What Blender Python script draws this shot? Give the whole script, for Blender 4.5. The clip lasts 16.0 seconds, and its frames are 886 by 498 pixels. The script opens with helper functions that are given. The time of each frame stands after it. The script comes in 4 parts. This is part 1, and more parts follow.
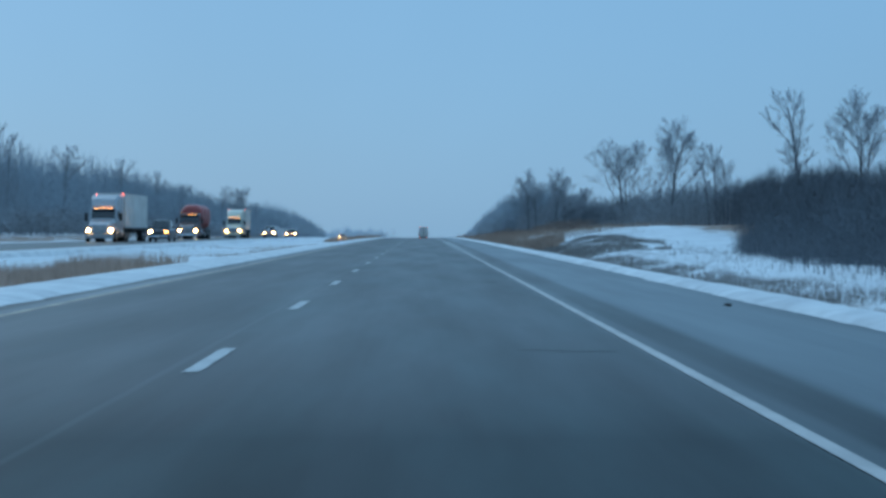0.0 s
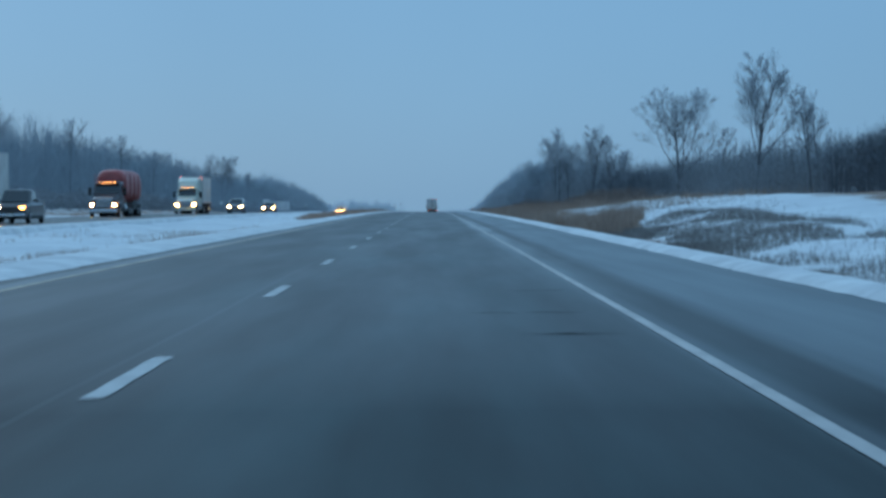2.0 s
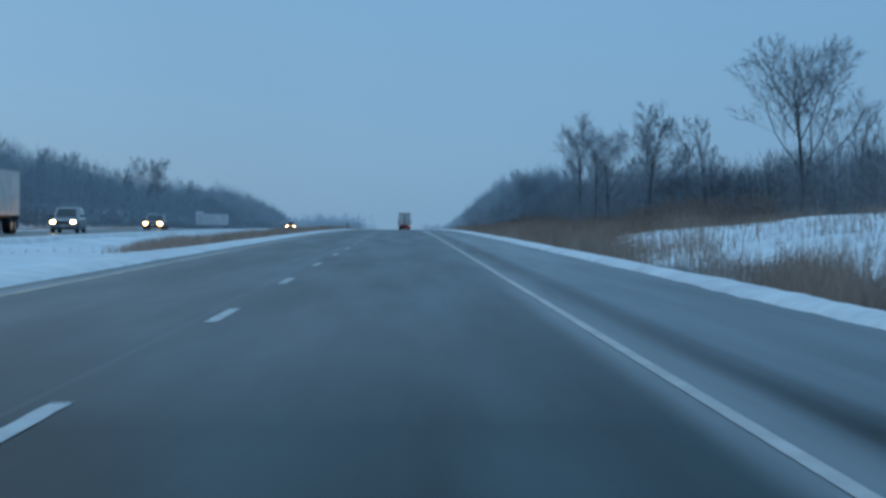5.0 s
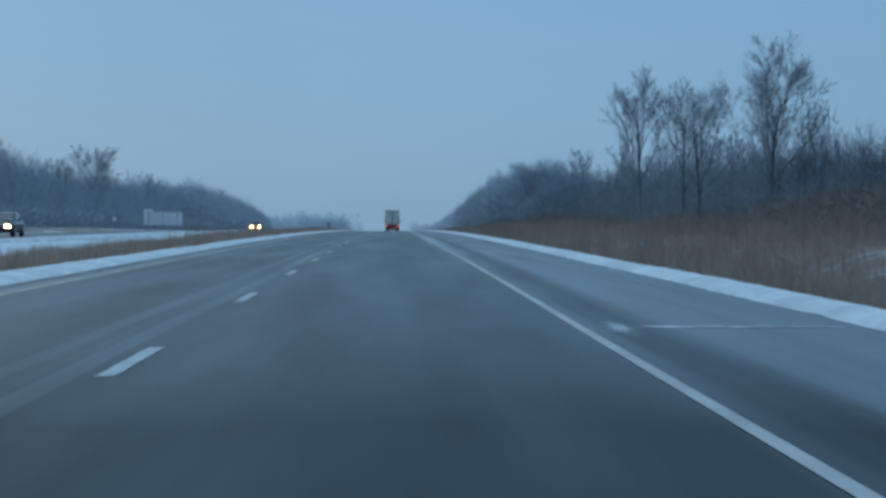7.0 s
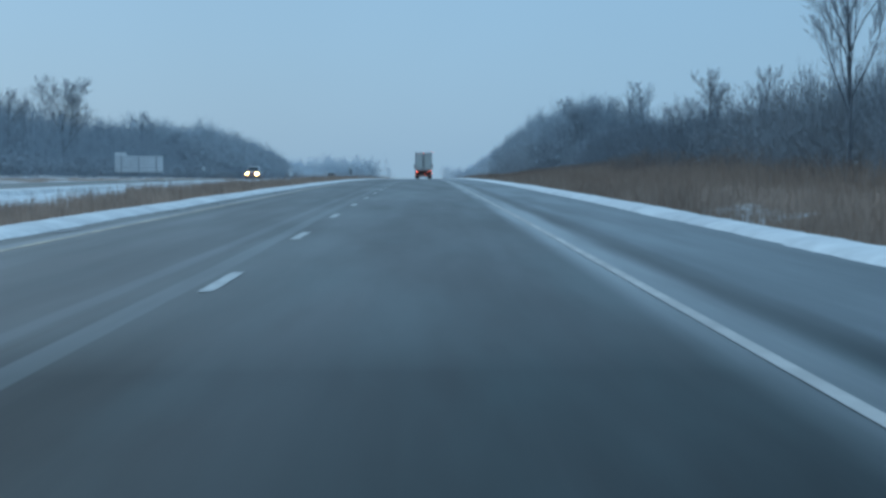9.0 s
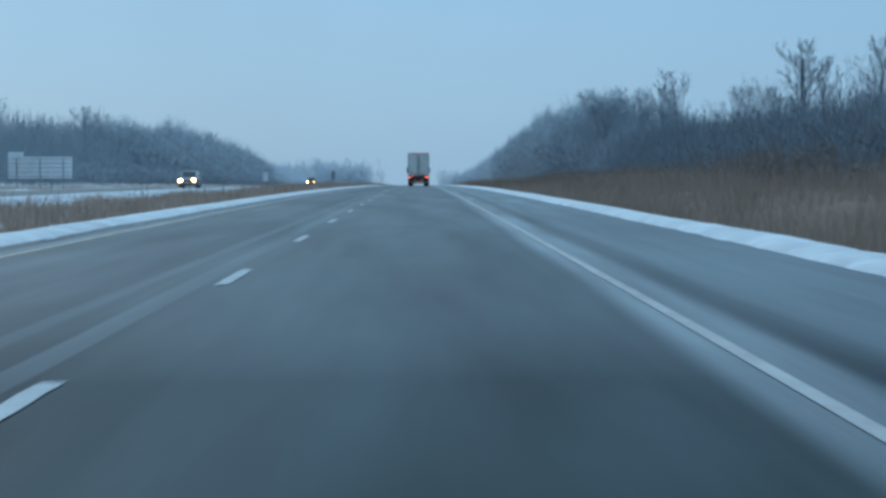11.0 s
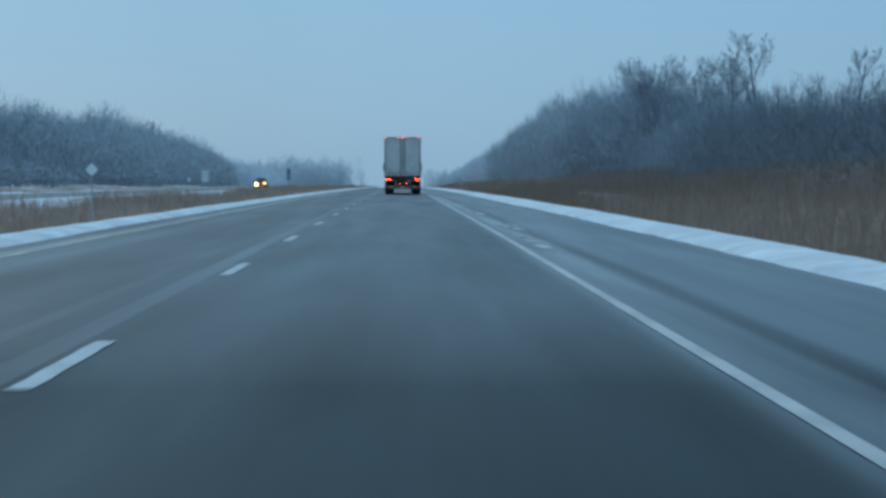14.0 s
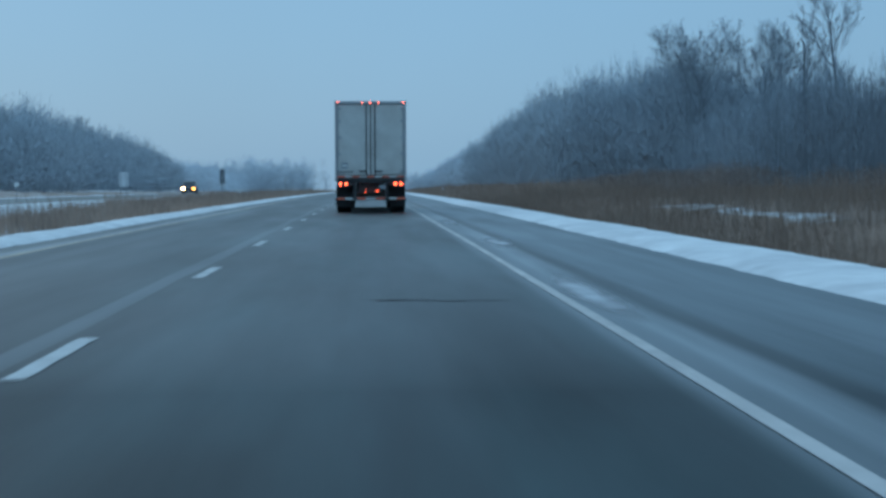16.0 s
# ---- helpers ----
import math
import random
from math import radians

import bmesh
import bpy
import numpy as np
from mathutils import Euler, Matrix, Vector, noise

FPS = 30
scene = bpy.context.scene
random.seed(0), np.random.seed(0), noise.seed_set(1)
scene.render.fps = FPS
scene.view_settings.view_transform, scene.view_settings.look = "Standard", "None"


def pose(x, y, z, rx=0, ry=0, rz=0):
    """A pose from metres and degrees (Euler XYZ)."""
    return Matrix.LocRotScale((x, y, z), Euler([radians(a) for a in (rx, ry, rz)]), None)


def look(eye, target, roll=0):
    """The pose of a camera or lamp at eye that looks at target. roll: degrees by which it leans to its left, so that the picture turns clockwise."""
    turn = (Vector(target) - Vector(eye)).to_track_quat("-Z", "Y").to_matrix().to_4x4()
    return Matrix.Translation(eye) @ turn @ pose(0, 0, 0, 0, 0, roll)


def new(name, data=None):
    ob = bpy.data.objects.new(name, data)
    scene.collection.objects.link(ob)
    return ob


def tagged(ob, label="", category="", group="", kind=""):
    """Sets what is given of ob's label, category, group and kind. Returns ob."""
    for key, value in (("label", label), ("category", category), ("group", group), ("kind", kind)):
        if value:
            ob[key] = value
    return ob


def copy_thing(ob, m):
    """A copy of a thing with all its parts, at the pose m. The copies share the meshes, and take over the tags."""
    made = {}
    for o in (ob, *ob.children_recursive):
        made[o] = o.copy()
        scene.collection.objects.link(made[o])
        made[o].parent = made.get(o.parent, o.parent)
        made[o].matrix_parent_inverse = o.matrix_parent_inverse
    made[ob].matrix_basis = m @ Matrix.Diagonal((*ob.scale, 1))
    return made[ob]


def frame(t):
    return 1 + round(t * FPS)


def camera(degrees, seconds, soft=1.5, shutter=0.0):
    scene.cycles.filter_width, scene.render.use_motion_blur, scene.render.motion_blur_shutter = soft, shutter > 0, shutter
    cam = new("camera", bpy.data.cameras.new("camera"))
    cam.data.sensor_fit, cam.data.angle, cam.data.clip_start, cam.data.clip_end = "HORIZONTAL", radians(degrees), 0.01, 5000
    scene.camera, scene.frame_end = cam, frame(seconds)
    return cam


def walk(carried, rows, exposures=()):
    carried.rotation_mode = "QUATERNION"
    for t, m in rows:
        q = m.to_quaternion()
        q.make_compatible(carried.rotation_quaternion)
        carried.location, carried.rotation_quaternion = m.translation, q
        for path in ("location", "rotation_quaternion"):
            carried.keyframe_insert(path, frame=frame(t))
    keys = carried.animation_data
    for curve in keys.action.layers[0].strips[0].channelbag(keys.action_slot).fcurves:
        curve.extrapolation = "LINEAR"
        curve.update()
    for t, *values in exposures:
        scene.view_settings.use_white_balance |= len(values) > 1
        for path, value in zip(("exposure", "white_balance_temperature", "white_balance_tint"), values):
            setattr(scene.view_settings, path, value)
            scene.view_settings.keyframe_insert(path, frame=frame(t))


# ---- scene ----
cam = camera(24.0, 16.0, soft=3.1, shutter=0.25)
walk(cam, [
    (0.0, pose(-0.131, 0.03, 1.070, 89.450, -0.119, -0.563)),
    (0.5, pose(-0.149, 16.15, 1.069, 89.421, 0.249, -0.620)),
    (1.0, pose(-0.072, 32.25, 1.067, 89.156, 0.238, -0.329)),
    (1.5, pose(-0.024, 48.75, 1.064, 88.967, -0.221, -0.287)),
    (2.0, pose(0.004, 65.15, 1.060, 88.679, 0.236, -0.322)),
    (2.5, pose(0.046, 81.53, 1.055, 88.967, 0.244, -0.221)),
    (3.0, pose(0.088, 98.07, 1.048, 88.777, 0.106, -0.142)),
    (3.5, pose(0.033, 115.16, 1.040, 89.320, 0.372, -0.466)),
    (4.0, pose(0.107, 131.60, 1.031, 89.359, 0.026, -0.505)),
    (6.5, pose(0.075, 216.45, 0.962, 88.553, -0.107, -1.607)),
    (7.0, pose(0.059, 233.25, 0.943, 89.022, -0.038, -1.405)),
    (7.5, pose(0.028, 250.41, 0.919, 88.077, 0.153, -0.624)),
    (8.0, pose(-0.022, 267.96, 0.890, 87.666, 0.298, -0.492)),
    (8.5, pose(-0.039, 285.41, 0.854, 87.486, -0.059, -0.369)),
    (9.0, pose(-0.031, 302.86, 0.812, 87.484, 0.171, -0.568)),
    (11.5, pose(0.042, 391.21, 0.478, 87.665, 0.190, -0.742)),
    (12.0, pose(0.093, 408.72, 0.385, 87.953, 0.075, -0.930)),
    (12.5, pose(0.038, 427.00, 0.279, 87.991, 0.266, -1.076)),
    (13.0, pose(0.089, 444.38, 0.168, 87.483, 0.335, -1.082)),
    (13.5, pose(0.057, 462.84, 0.041, 87.790, 0.387, -0.933)),
    (14.0, pose(0.069, 480.50, -0.090, 87.556, 0.066, -1.139)),
    (14.5, pose(0.055, 498.22, -0.229, 87.482, -0.048, -1.195)),
    (15.0, pose(0.075, 516.80, -0.383, 87.932, 0.334, -1.339)),
    (15.5, pose(0.087, 534.83, -0.541, 87.484, 0.356, -1.563)),
    (16.0, pose(0.095, 552.71, -0.704, 87.629, 0.206, -2.026)),
], exposures=[
    (0.0, -0.02, 6180, 10), (0.6, -0.17, 6180, 10), (2.5, -0.22, 6080, 10), (4.0, -0.30, 6020, 10), (6.4, -0.18, 6400, 13), (7.0, -0.20, 6500, 13), (7.5, -0.20, 6600, 13), (8.0, -0.06, 6700, 13),
    (8.5, 0.05, 6820, 13), (9.0, 0.10, 6850, 13), (11.3, 0.20, 6850, 12), (12.0, 0.08, 6850, 12), (12.5, 0.0, 6820, 10), (13.5, 0.0, 6800, 10), (14.0, 0.05, 6780, 10), (14.5, 0.08, 6760, 10), (15.0, 0.03, 6700, 10), (16.0, 0.0, 6560, 10)])

# ---- overcast winter dusk ----
world = bpy.data.worlds.new("overcast_sky")
scene.world = world
world.use_nodes = True
wn, wl = world.node_tree.nodes, world.node_tree.links
wn.clear()
w_out = wn.new("ShaderNodeOutputWorld")
w_bg = wn.new("ShaderNodeBackground")
w_coord = wn.new("ShaderNodeTexCoord")
w_sep = wn.new("ShaderNodeSeparateXYZ")
w_ramp = wn.new("ShaderNodeValToRGB")
w_sky = wn.new("ShaderNodeTexSky")
w_sky.sky_type = "NISHITA"
w_sky.sun_disc = False
w_sky.sun_elevation, w_sky.sun_rotation = radians(28), radians(-35)
w_mul = wn.new("ShaderNodeMixRGB")
w_mul.blend_type, w_mul.inputs[0].default_value = "MULTIPLY", 1.0
w_mul.inputs[2].default_value = (0.08, 0.10, 0.12, 1)
w_mix = wn.new("ShaderNodeMixRGB")
w_mix.inputs[0].default_value = 0.90
w_noise = wn.new("ShaderNodeTexNoise")
w_noise.inputs["Scale"].default_value, w_noise.inputs["Detail"].default_value = 3.0, 4.0
w_cloud = wn.new("ShaderNodeMapRange")
w_cloud.inputs["From Min"].default_value, w_cloud.inputs["From Max"].default_value = 0.3, 0.7
w_cloud.inputs["To Min"].default_value, w_cloud.inputs["To Max"].default_value = 0.95, 1.05
w_mottle = wn.new("ShaderNodeMixRGB")
w_mottle.blend_type, w_mottle.inputs[0].default_value = "MULTIPLY", 1.0
ramp = w_ramp.color_ramp
ramp.elements[0].position, ramp.elements[0].color = 0.0, (0.198, 0.400, 0.618, 1)
ramp.elements[1].position, ramp.elements[1].color = 1.0, (0.400, 0.780, 1.180, 1)
e = ramp.elements.new(0.13)
e.color = (0.212, 0.437, 0.680, 1)
e = ramp.elements.new(0.35)
e.color = (0.280, 0.560, 0.860, 1)
wl.new(w_coord.outputs["Generated"], w_sep.inputs[0])
wl.new(w_sep.outputs["Z"], w_ramp.inputs[0])
wl.new(w_sky.outputs[0], w_mul.inputs[1])
wl.new(w_mul.outputs[0], w_mix.inputs[1])
wl.new(w_coord.outputs["Generated"], w_noise.inputs["Vector"])
wl.new(w_noise.outputs[0], w_cloud.inputs["Value"])
wl.new(w_ramp.outputs[0], w_mottle.inputs[1])
wl.new(w_cloud.outputs[0], w_mottle.inputs[2])
wl.new(w_mottle.outputs[0], w_mix.inputs[2])
wl.new(w_mix.outputs[0], w_bg.inputs[0])
wl.new(w_bg.outputs[0], w_out.inputs[0])

sun = new("sun", bpy.data.lights.new("sun", "SUN"))
sun.data.energy, sun.data.angle, sun.data.color = 0.5, radians(60), (0.72, 0.90, 1.0)
sun.matrix_world = look((-60, 80, 70), (0, 0, 0))


# ---- materials ----
def material(name, colour, rough=0.6, metal=0.0, spec=0.5, vary=0.25, grain=12.0, stain=0.6, bump=0.0, second=None, stretch=(1, 1, 1), coat=0.0):
    """A surface with fine grain and broad stains; second: the colour that the stains turn to."""
    m = bpy.data.materials.new(name)
    m.use_nodes = True
    n, l = m.node_tree.nodes, m.node_tree.links
    b = n["Principled BSDF"]
    b.inputs["Metallic"].default_value = metal
    b.inputs["Specular IOR Level"].default_value = spec
    b.inputs["Coat Weight"].default_value = coat
    co, mp = n.new("ShaderNodeTexCoord"), n.new("ShaderNodeMapping")
    mp.inputs["Scale"].default_value = stretch
    l.new(co.outputs["Object"], mp.inputs[0])
    fine, broad = n.new("ShaderNodeTexNoise"), n.new("ShaderNodeTexNoise")
    for t, s in ((fine, grain), (broad, stain)):
        t.inputs["Scale"].default_value, t.inputs["Detail"].default_value = s, 4.0
        l.new(mp.outputs[0], t.inputs["Vector"])
    mix = n.new("ShaderNodeMixRGB")
    mix.inputs[1].default_value = (*colour, 1)
    mix.inputs[2].default_value = (*(second or [c * (1 - vary) for c in colour]), 1)
    lim = n.new("ShaderNodeMapRange")
    lim.inputs["From Min"].default_value, lim.inputs["From Max"].default_value = 0.38, 0.62
    l.new(broad.outputs[0], lim.inputs["Value"])
    l.new(lim.outputs[0], mix.inputs[0])
    gr = n.new("ShaderNodeMapRange")
    gr.inputs["From Min"].default_value, gr.inputs["From Max"].default_value = 0.3, 0.7
    gr.inputs["To Min"].default_value, gr.inputs["To Max"].default_value = 1 - vary, 1 + vary
    l.new(fine.outputs[0], gr.inputs["Value"])
    mul = n.new("ShaderNodeMixRGB")
    mul.blend_type, mul.inputs[0].default_value = "MULTIPLY", 1.0
    l.new(mix.outputs[0], mul.inputs[1])
    l.new(gr.outputs[0], mul.inputs[2])
    l.new(mul.outputs[0], b.inputs["Base Color"])
    ro = n.new("ShaderNodeMapRange")
    ro.inputs["To Min"].default_value, ro.inputs["To Max"].default_value = max(rough - 0.12, 0.02), min(rough + 0.12, 1)
    l.new(broad.outputs[0], ro.inputs["Value"])
    l.new(ro.outputs[0], b.inputs["Roughness"])
    if bump:
        bp = n.new("ShaderNodeBump")
        bp.inputs["Strength"].default_value, bp.inputs["Distance"].default_value = bump, 0.02
        l.new(fine.outputs[0], bp.inputs["Height"])
        l.new(bp.outputs[0], b.inputs["Normal"])
    return m


def lamp_material(name, colour, power):
    m = bpy.data.materials.new(name)
    m.use_nodes = True
    b = m.node_tree.nodes["Principled BSDF"]
    b.inputs["Base Color"].default_value = (*[min(c, 0.8) for c in colour], 1)
    b.inputs["Emission Color"].default_value = (*colour, 1)
    b.inputs["Emission Strength"].default_value = power
    b.inputs["Roughness"].default_value = 0.25
    return m


def glass_material():
    m = bpy.data.materials.new("dark_glass")
    m.use_nodes = True
    b = m.node_tree.nodes["Principled BSDF"]
    b.inputs["Base Color"].default_value = (0.012, 0.015, 0.018, 1)
    b.inputs["Roughness"].default_value = 0.06
    b.inputs["Coat Weight"].default_value = 0.4
    return m


def road_material(name, bands):
    """Damp asphalt with salt drifts; bands: (x, half width, share of it that is full, strength, colour, y from, y to)
    of pale, dark or wet strips.
    """
    m = material(name, (0.0058, 0.0126, 0.0130), rough=0.44, vary=0.30, grain=5.0, stain=0.9, bump=0.18, second=(0.0040, 0.0082, 0.0086), spec=0.02, stretch=(1, 0.07, 1))
    n, l = m.node_tree.nodes, m.node_tree.links
    b = n["Principled BSDF"]
    src = b.inputs["Base Color"].links[0].from_socket
    co, sep = n.new("ShaderNodeTexCoord"), n.new("ShaderNodeSeparateXYZ")
    l.new(co.outputs["Object"], sep.inputs[0])

    def field(sx, sy, low, high, to=(0.0, 1.0), shift=0.0):
        mp, no, mr = n.new("ShaderNodeMapping"), n.new("ShaderNodeTexNoise"), n.new("ShaderNodeMapRange")
        mp.inputs["Scale"].default_value, mp.inputs["Location"].default_value = (sx, sy, 1), (shift, shift, 0)
        no.inputs["Scale"].default_value, no.inputs["Detail"].default_value, no.inputs["Roughness"].default_value = 1.0, 5.0, 0.55
        mr.inputs["From Min"].default_value, mr.inputs["From Max"].default_value = low, high
        mr.inputs["To Min"].default_value, mr.inputs["To Max"].default_value = to
        l.new(co.outputs["Object"], mp.inputs[0])
        l.new(mp.outputs[0], no.inputs["Vector"])
        l.new(no.outputs[0], mr.inputs["Value"])
        return mr.outputs[0]

    def blend(fac, colour):
        mix = n.new("ShaderNodeMixRGB")
        l.new(fac, mix.inputs[0])
        l.new(src, mix.inputs[1])
        mix.inputs[2].default_value = (*colour, 1)
        return mix.outputs[0]

    src = blend(field(0.60, 0.09, 0.44, 0.70, (0.0, 0.75)), (0.034, 0.060, 0.062))
    src = blend(field(2.6, 0.02, 0.50, 0.74, (0.0, 0.40), 7.0), (0.036, 0.044, 0.048))
    src = blend(field(1.1, 0.05, 0.52, 0.70, (0.0, 0.60), 21.0), (0.008, 0.009, 0.010))
    wob = field(1.3, 0.05, 0.0, 1.0, (-0.11, 0.11), 3.0)
    xs = n.new("ShaderNodeMath")
    xs.operation = "ADD"
    l.new(sep.outputs["X"], xs.inputs[0])
    l.new(wob, xs.inputs[1])
    for i, (x, half, full, strength, colour, *reach) in enumerate(bands):
        d, a, r, s = n.new("ShaderNodeMath"), n.new("ShaderNodeMath"), n.new("ShaderNodeMapRange"), n.new("ShaderNodeMath")
        d.operation, a.operation, s.operation = "SUBTRACT", "ABSOLUTE", "MULTIPLY"
        d.inputs[1].default_value = x
        l.new(xs.outputs[0], d.inputs[0])
        l.new(d.outputs[0], a.inputs[0])
        r.interpolation_type = "SMOOTHSTEP"
        r.inputs["From Min"].default_value, r.inputs["From Max"].default_value = half, half * full
        r.inputs["To Min"].default_value, r.inputs["To Max"].default_value = 0.0, strength
        l.new(a.outputs[0], r.inputs["Value"])
        l.new(r.outputs[0], s.inputs[0])
        l.new(field(1.8, 0.06, 0.32, 0.60, (0.35, 1.0), 5.0 + 11.0 * i), s.inputs[1])
        fac = s.outputs[0]
        for end, way in zip(reach, (1, -1)):
            g, p = n.new("ShaderNodeMapRange"), n.new("ShaderNodeMath")
            g.inputs["From Min"].default_value, g.inputs["From Max"].default_value = end - 40 * way, end + 40 * way
            p.operation = "MULTIPLY"
            l.new(sep.outputs["Y"], g.inputs["Value"])
            l.new(g.outputs[0], p.inputs[0])
            l.new(fac, p.inputs[1])
            fac = p.outputs[0]
        src = blend(fac, colour)
    l.new(src, b.inputs["Base Color"])
    # a damp film: glossier the flatter it is seen
    lw, gl = n.new("ShaderNodeLayerWeight"), n.new("ShaderNodeMapRange")
    lw.inputs["Blend"].default_value = 0.5
    gl.inputs["From Min"].default_value, gl.inputs["From Max"].default_value = 0.90, 0.99
    gl.inputs["To Min"].default_value, gl.inputs["To Max"].default_value = 0.05, 0.45
    l.new(lw.outputs["Facing"], gl.inputs["Value"])
    l.new(gl.outputs[0], b.inputs["Specular IOR Level"])
    b.inputs["Specular Tint"].default_value = (0.84, 1.0, 0.99, 1)
    # the less travelled lane is drier and rougher
    dry, ro = n.new("ShaderNodeMapRange"), n.new("ShaderNodeMath")
    dry.inputs["From Min"].default_value, dry.inputs["From Max"].default_value = -1.6, -3.0
    dry.inputs["To Min"].default_value, dry.inputs["To Max"].default_value = 0.0, 0.03
    ro.operation = "ADD"
    l.new(xs.outputs[0], dry.inputs["Value"])
    l.new(b.inputs["Roughness"].links[0].from_socket, ro.inputs[0])
    l.new(dry.outputs[0], ro.inputs[1])
    l.new(ro.outputs[0], b.inputs["Roughness"])
    return m


def ground_material():
    """Snow cover with dead grass and soil showing through in patches."""
    m = material("snowy_ground", (0.68, 0.69, 0.69), rough=0.8, vary=0.08, grain=1.5, stain=0.15, bump=0.5, second=(0.60, 0.61, 0.62), spec=0.2)
    n, l = m.node_tree.nodes, m.node_tree.links
    b = n["Principled BSDF"]
    src = b.inputs["Base Color"].links[0].from_socket
    at = n.new("ShaderNodeAttribute")
    at.attribute_name = "cover"
    co = n.new("ShaderNodeTexCoord")
    no = n.new("ShaderNodeTexNoise")
    no.inputs["Scale"].default_value, no.inputs["Detail"].default_value, no.inputs["Roughness"].default_value = 0.45, 8.0, 0.7
    l.new(co.outputs["Object"], no.inputs["Vector"])
    add = n.new("ShaderNodeMath")
    add.operation = "ADD"
    l.new(at.outputs["Fac"], add.inputs[0])
    l.new(no.outputs[0], add.inputs[1])
    cut = n.new("ShaderNodeMapRange")
    cut.inputs["From Min"].default_value, cut.inputs["From Max"].default_value = 0.93, 1.07
    l.new(add.outputs[0], cut.inputs["Value"])
    mix = n.new("ShaderNodeMixRGB")
    l.new(cut.outputs[0], mix.inputs[0])
    l.new(src, mix.inputs[1])
    mix.inputs[2].default_value = (0.22, 0.138, 0.098, 1)
    l.new(mix.outputs[0], b.inputs["Base Color"])
    return m


M_ROAD = road_material("damp_asphalt", [
    # the older lane is a little paler, up to the seam beside the dashes, with a broad darker strip down its middle
    (-4.02, 1.98, 0.97, 0.10, (0.034, 0.056, 0.062)), (-3.6, 1.4, 0.5, 0.60, (0.005, 0.009, 0.011)), (-3.35, 0.22, 0.3, 0.22, (0.090, 0.105, 0.110), 300, 470), (-4.55, 0.30, 0.3, 0.35, (0.095, 0.110, 0.116), 250),
    (-2.06, 0.035, 0.4, 0.25, (0.13, 0.145, 0.15), -300, 240), (-2.12, 0.12, 0.85, 0.55, (0.135, 0.155, 0.160), 225, 700), (-2.60, 0.13, 0.4, 0.45, (0.125, 0.142, 0.148), 225, 520),
    (-2.41, 0.035, 0.5, 0.90, (0.008, 0.010, 0.011), 225, 470), (-2.00, 0.03, 0.5, 0.75, (0.008, 0.010, 0.011), 430),
    (-5.42, 0.30, 0.4, 0.75, (0.21, 0.225, 0.235)),
    # shoulder: salt-pale beyond a wet strip
    (3.65, 1.20, 0.75, 0.95, (0.112, 0.132, 0.142)), (3.55, 1.12, 0.80, 0.9, (0.112, 0.134, 0.144), -300, 150), (4.40, 0.30, 0.35, 0.30, (0.024, 0.028, 0.030)),
    (3.60, 1.15, 0.80, 0.9, (0.150, 0.172, 0.182), 205, 300), (2.52, 0.30, 0.30, 0.85, (0.0075, 0.0105, 0.0120), 80), (2.28, 0.16, 0.3, 0.45, (0.012, 0.016, 0.018), -300, 140),
    # salt beside the edge line
    (1.93, 0.22, 0.35, 0.45, (0.15, 0.165, 0.172)), (1.93, 0.30, 0.35, 0.60, (0.16, 0.175, 0.182), 460), (1.95, 0.48, 0.35, 0.95, (0.25, 0.268, 0.275), 120, 190), (1.95, 0.48, 0.35, 0.95, (0.25, 0.268, 0.275), 298, 460), (2.27, 0.26, 0.3, 0.95, (0.23, 0.247, 0.255), 470, 660)])
M_ROAD2 = road_material("damp_asphalt_opposite", [(-20.0, 0.8, 0.35, 0.5, (0.2, 0.21, 0.22)), (-30.0, 1.3, 0.75, 0.5, (0.2, 0.21, 0.22))])
M_WHITE = material("worn_white_paint", (0.47, 0.47, 0.455), rough=0.6, vary=0.12, grain=9, stain=1.5, second=(0.40, 0.40, 0.39))
M_DIRTYWHITE = material("dirty_white_paint", (0.46, 0.43, 0.40), rough=0.6, vary=0.16, grain=7, stain=0.9, second=(0.37, 0.35, 0.33))
M_YELLOW = material("worn_yellow_paint", (0.45, 0.36, 0.25), rough=0.6, vary=0.2, grain=9, stain=0.8, second=(0.27, 0.24, 0.19))
M_TAR = material("tar_seal", (0.006, 0.006, 0.0065), rough=0.8, vary=0.3, spec=0.15)
M_GROUND = ground_material()
M_SNOW = material("ploughed_snow", (0.68, 0.68, 0.67), rough=0.8, vary=0.14, grain=2.6, stain=0.5, bump=0.5, second=(0.56, 0.56, 0.56), spec=0.2)
M_SLUSH = material("thin_slush", (0.46, 0.47, 0.48), rough=0.8, vary=0.2, grain=5, stain=1.2, second=(0.32, 0.33, 0.34), spec=0.15)


def patchy(m, low, high, soft_rim=False):
    """Let the surface below show through in ragged patches, and thin out towards the rim."""
    n, l = m.node_tree.nodes, m.node_tree.links
    co, no, mr = n.new("ShaderNodeTexCoord"), n.new("ShaderNodeTexNoise"), n.new("ShaderNodeMapRange")
    no.inputs["Scale"].default_value, no.inputs["Detail"].default_value = 2.2, 6.0
    mr.inputs["From Min"].default_value, mr.inputs["From Max"].default_value = low, high
    mp = n.new("ShaderNodeMapping")
    mp.inputs["Scale"].default_value = (1.4, 0.16, 1) if soft_rim else (1, 1, 1)
    l.new(co.outputs["Object"], mp.inputs[0])
    l.new(mp.outputs[0], no.inputs["Vector"])
    l.new(no.outputs[0], mr.inputs["Value"])
    top = mr.outputs[0]
    if soft_rim:
        off, ln, fall, mu = n.new("ShaderNodeVectorMath"), n.new("ShaderNodeVectorMath"), n.new("ShaderNodeMapRange"), n.new("ShaderNodeMath")
        off.operation, ln.operation, mu.operation = "SUBTRACT", "LENGTH", "MULTIPLY"
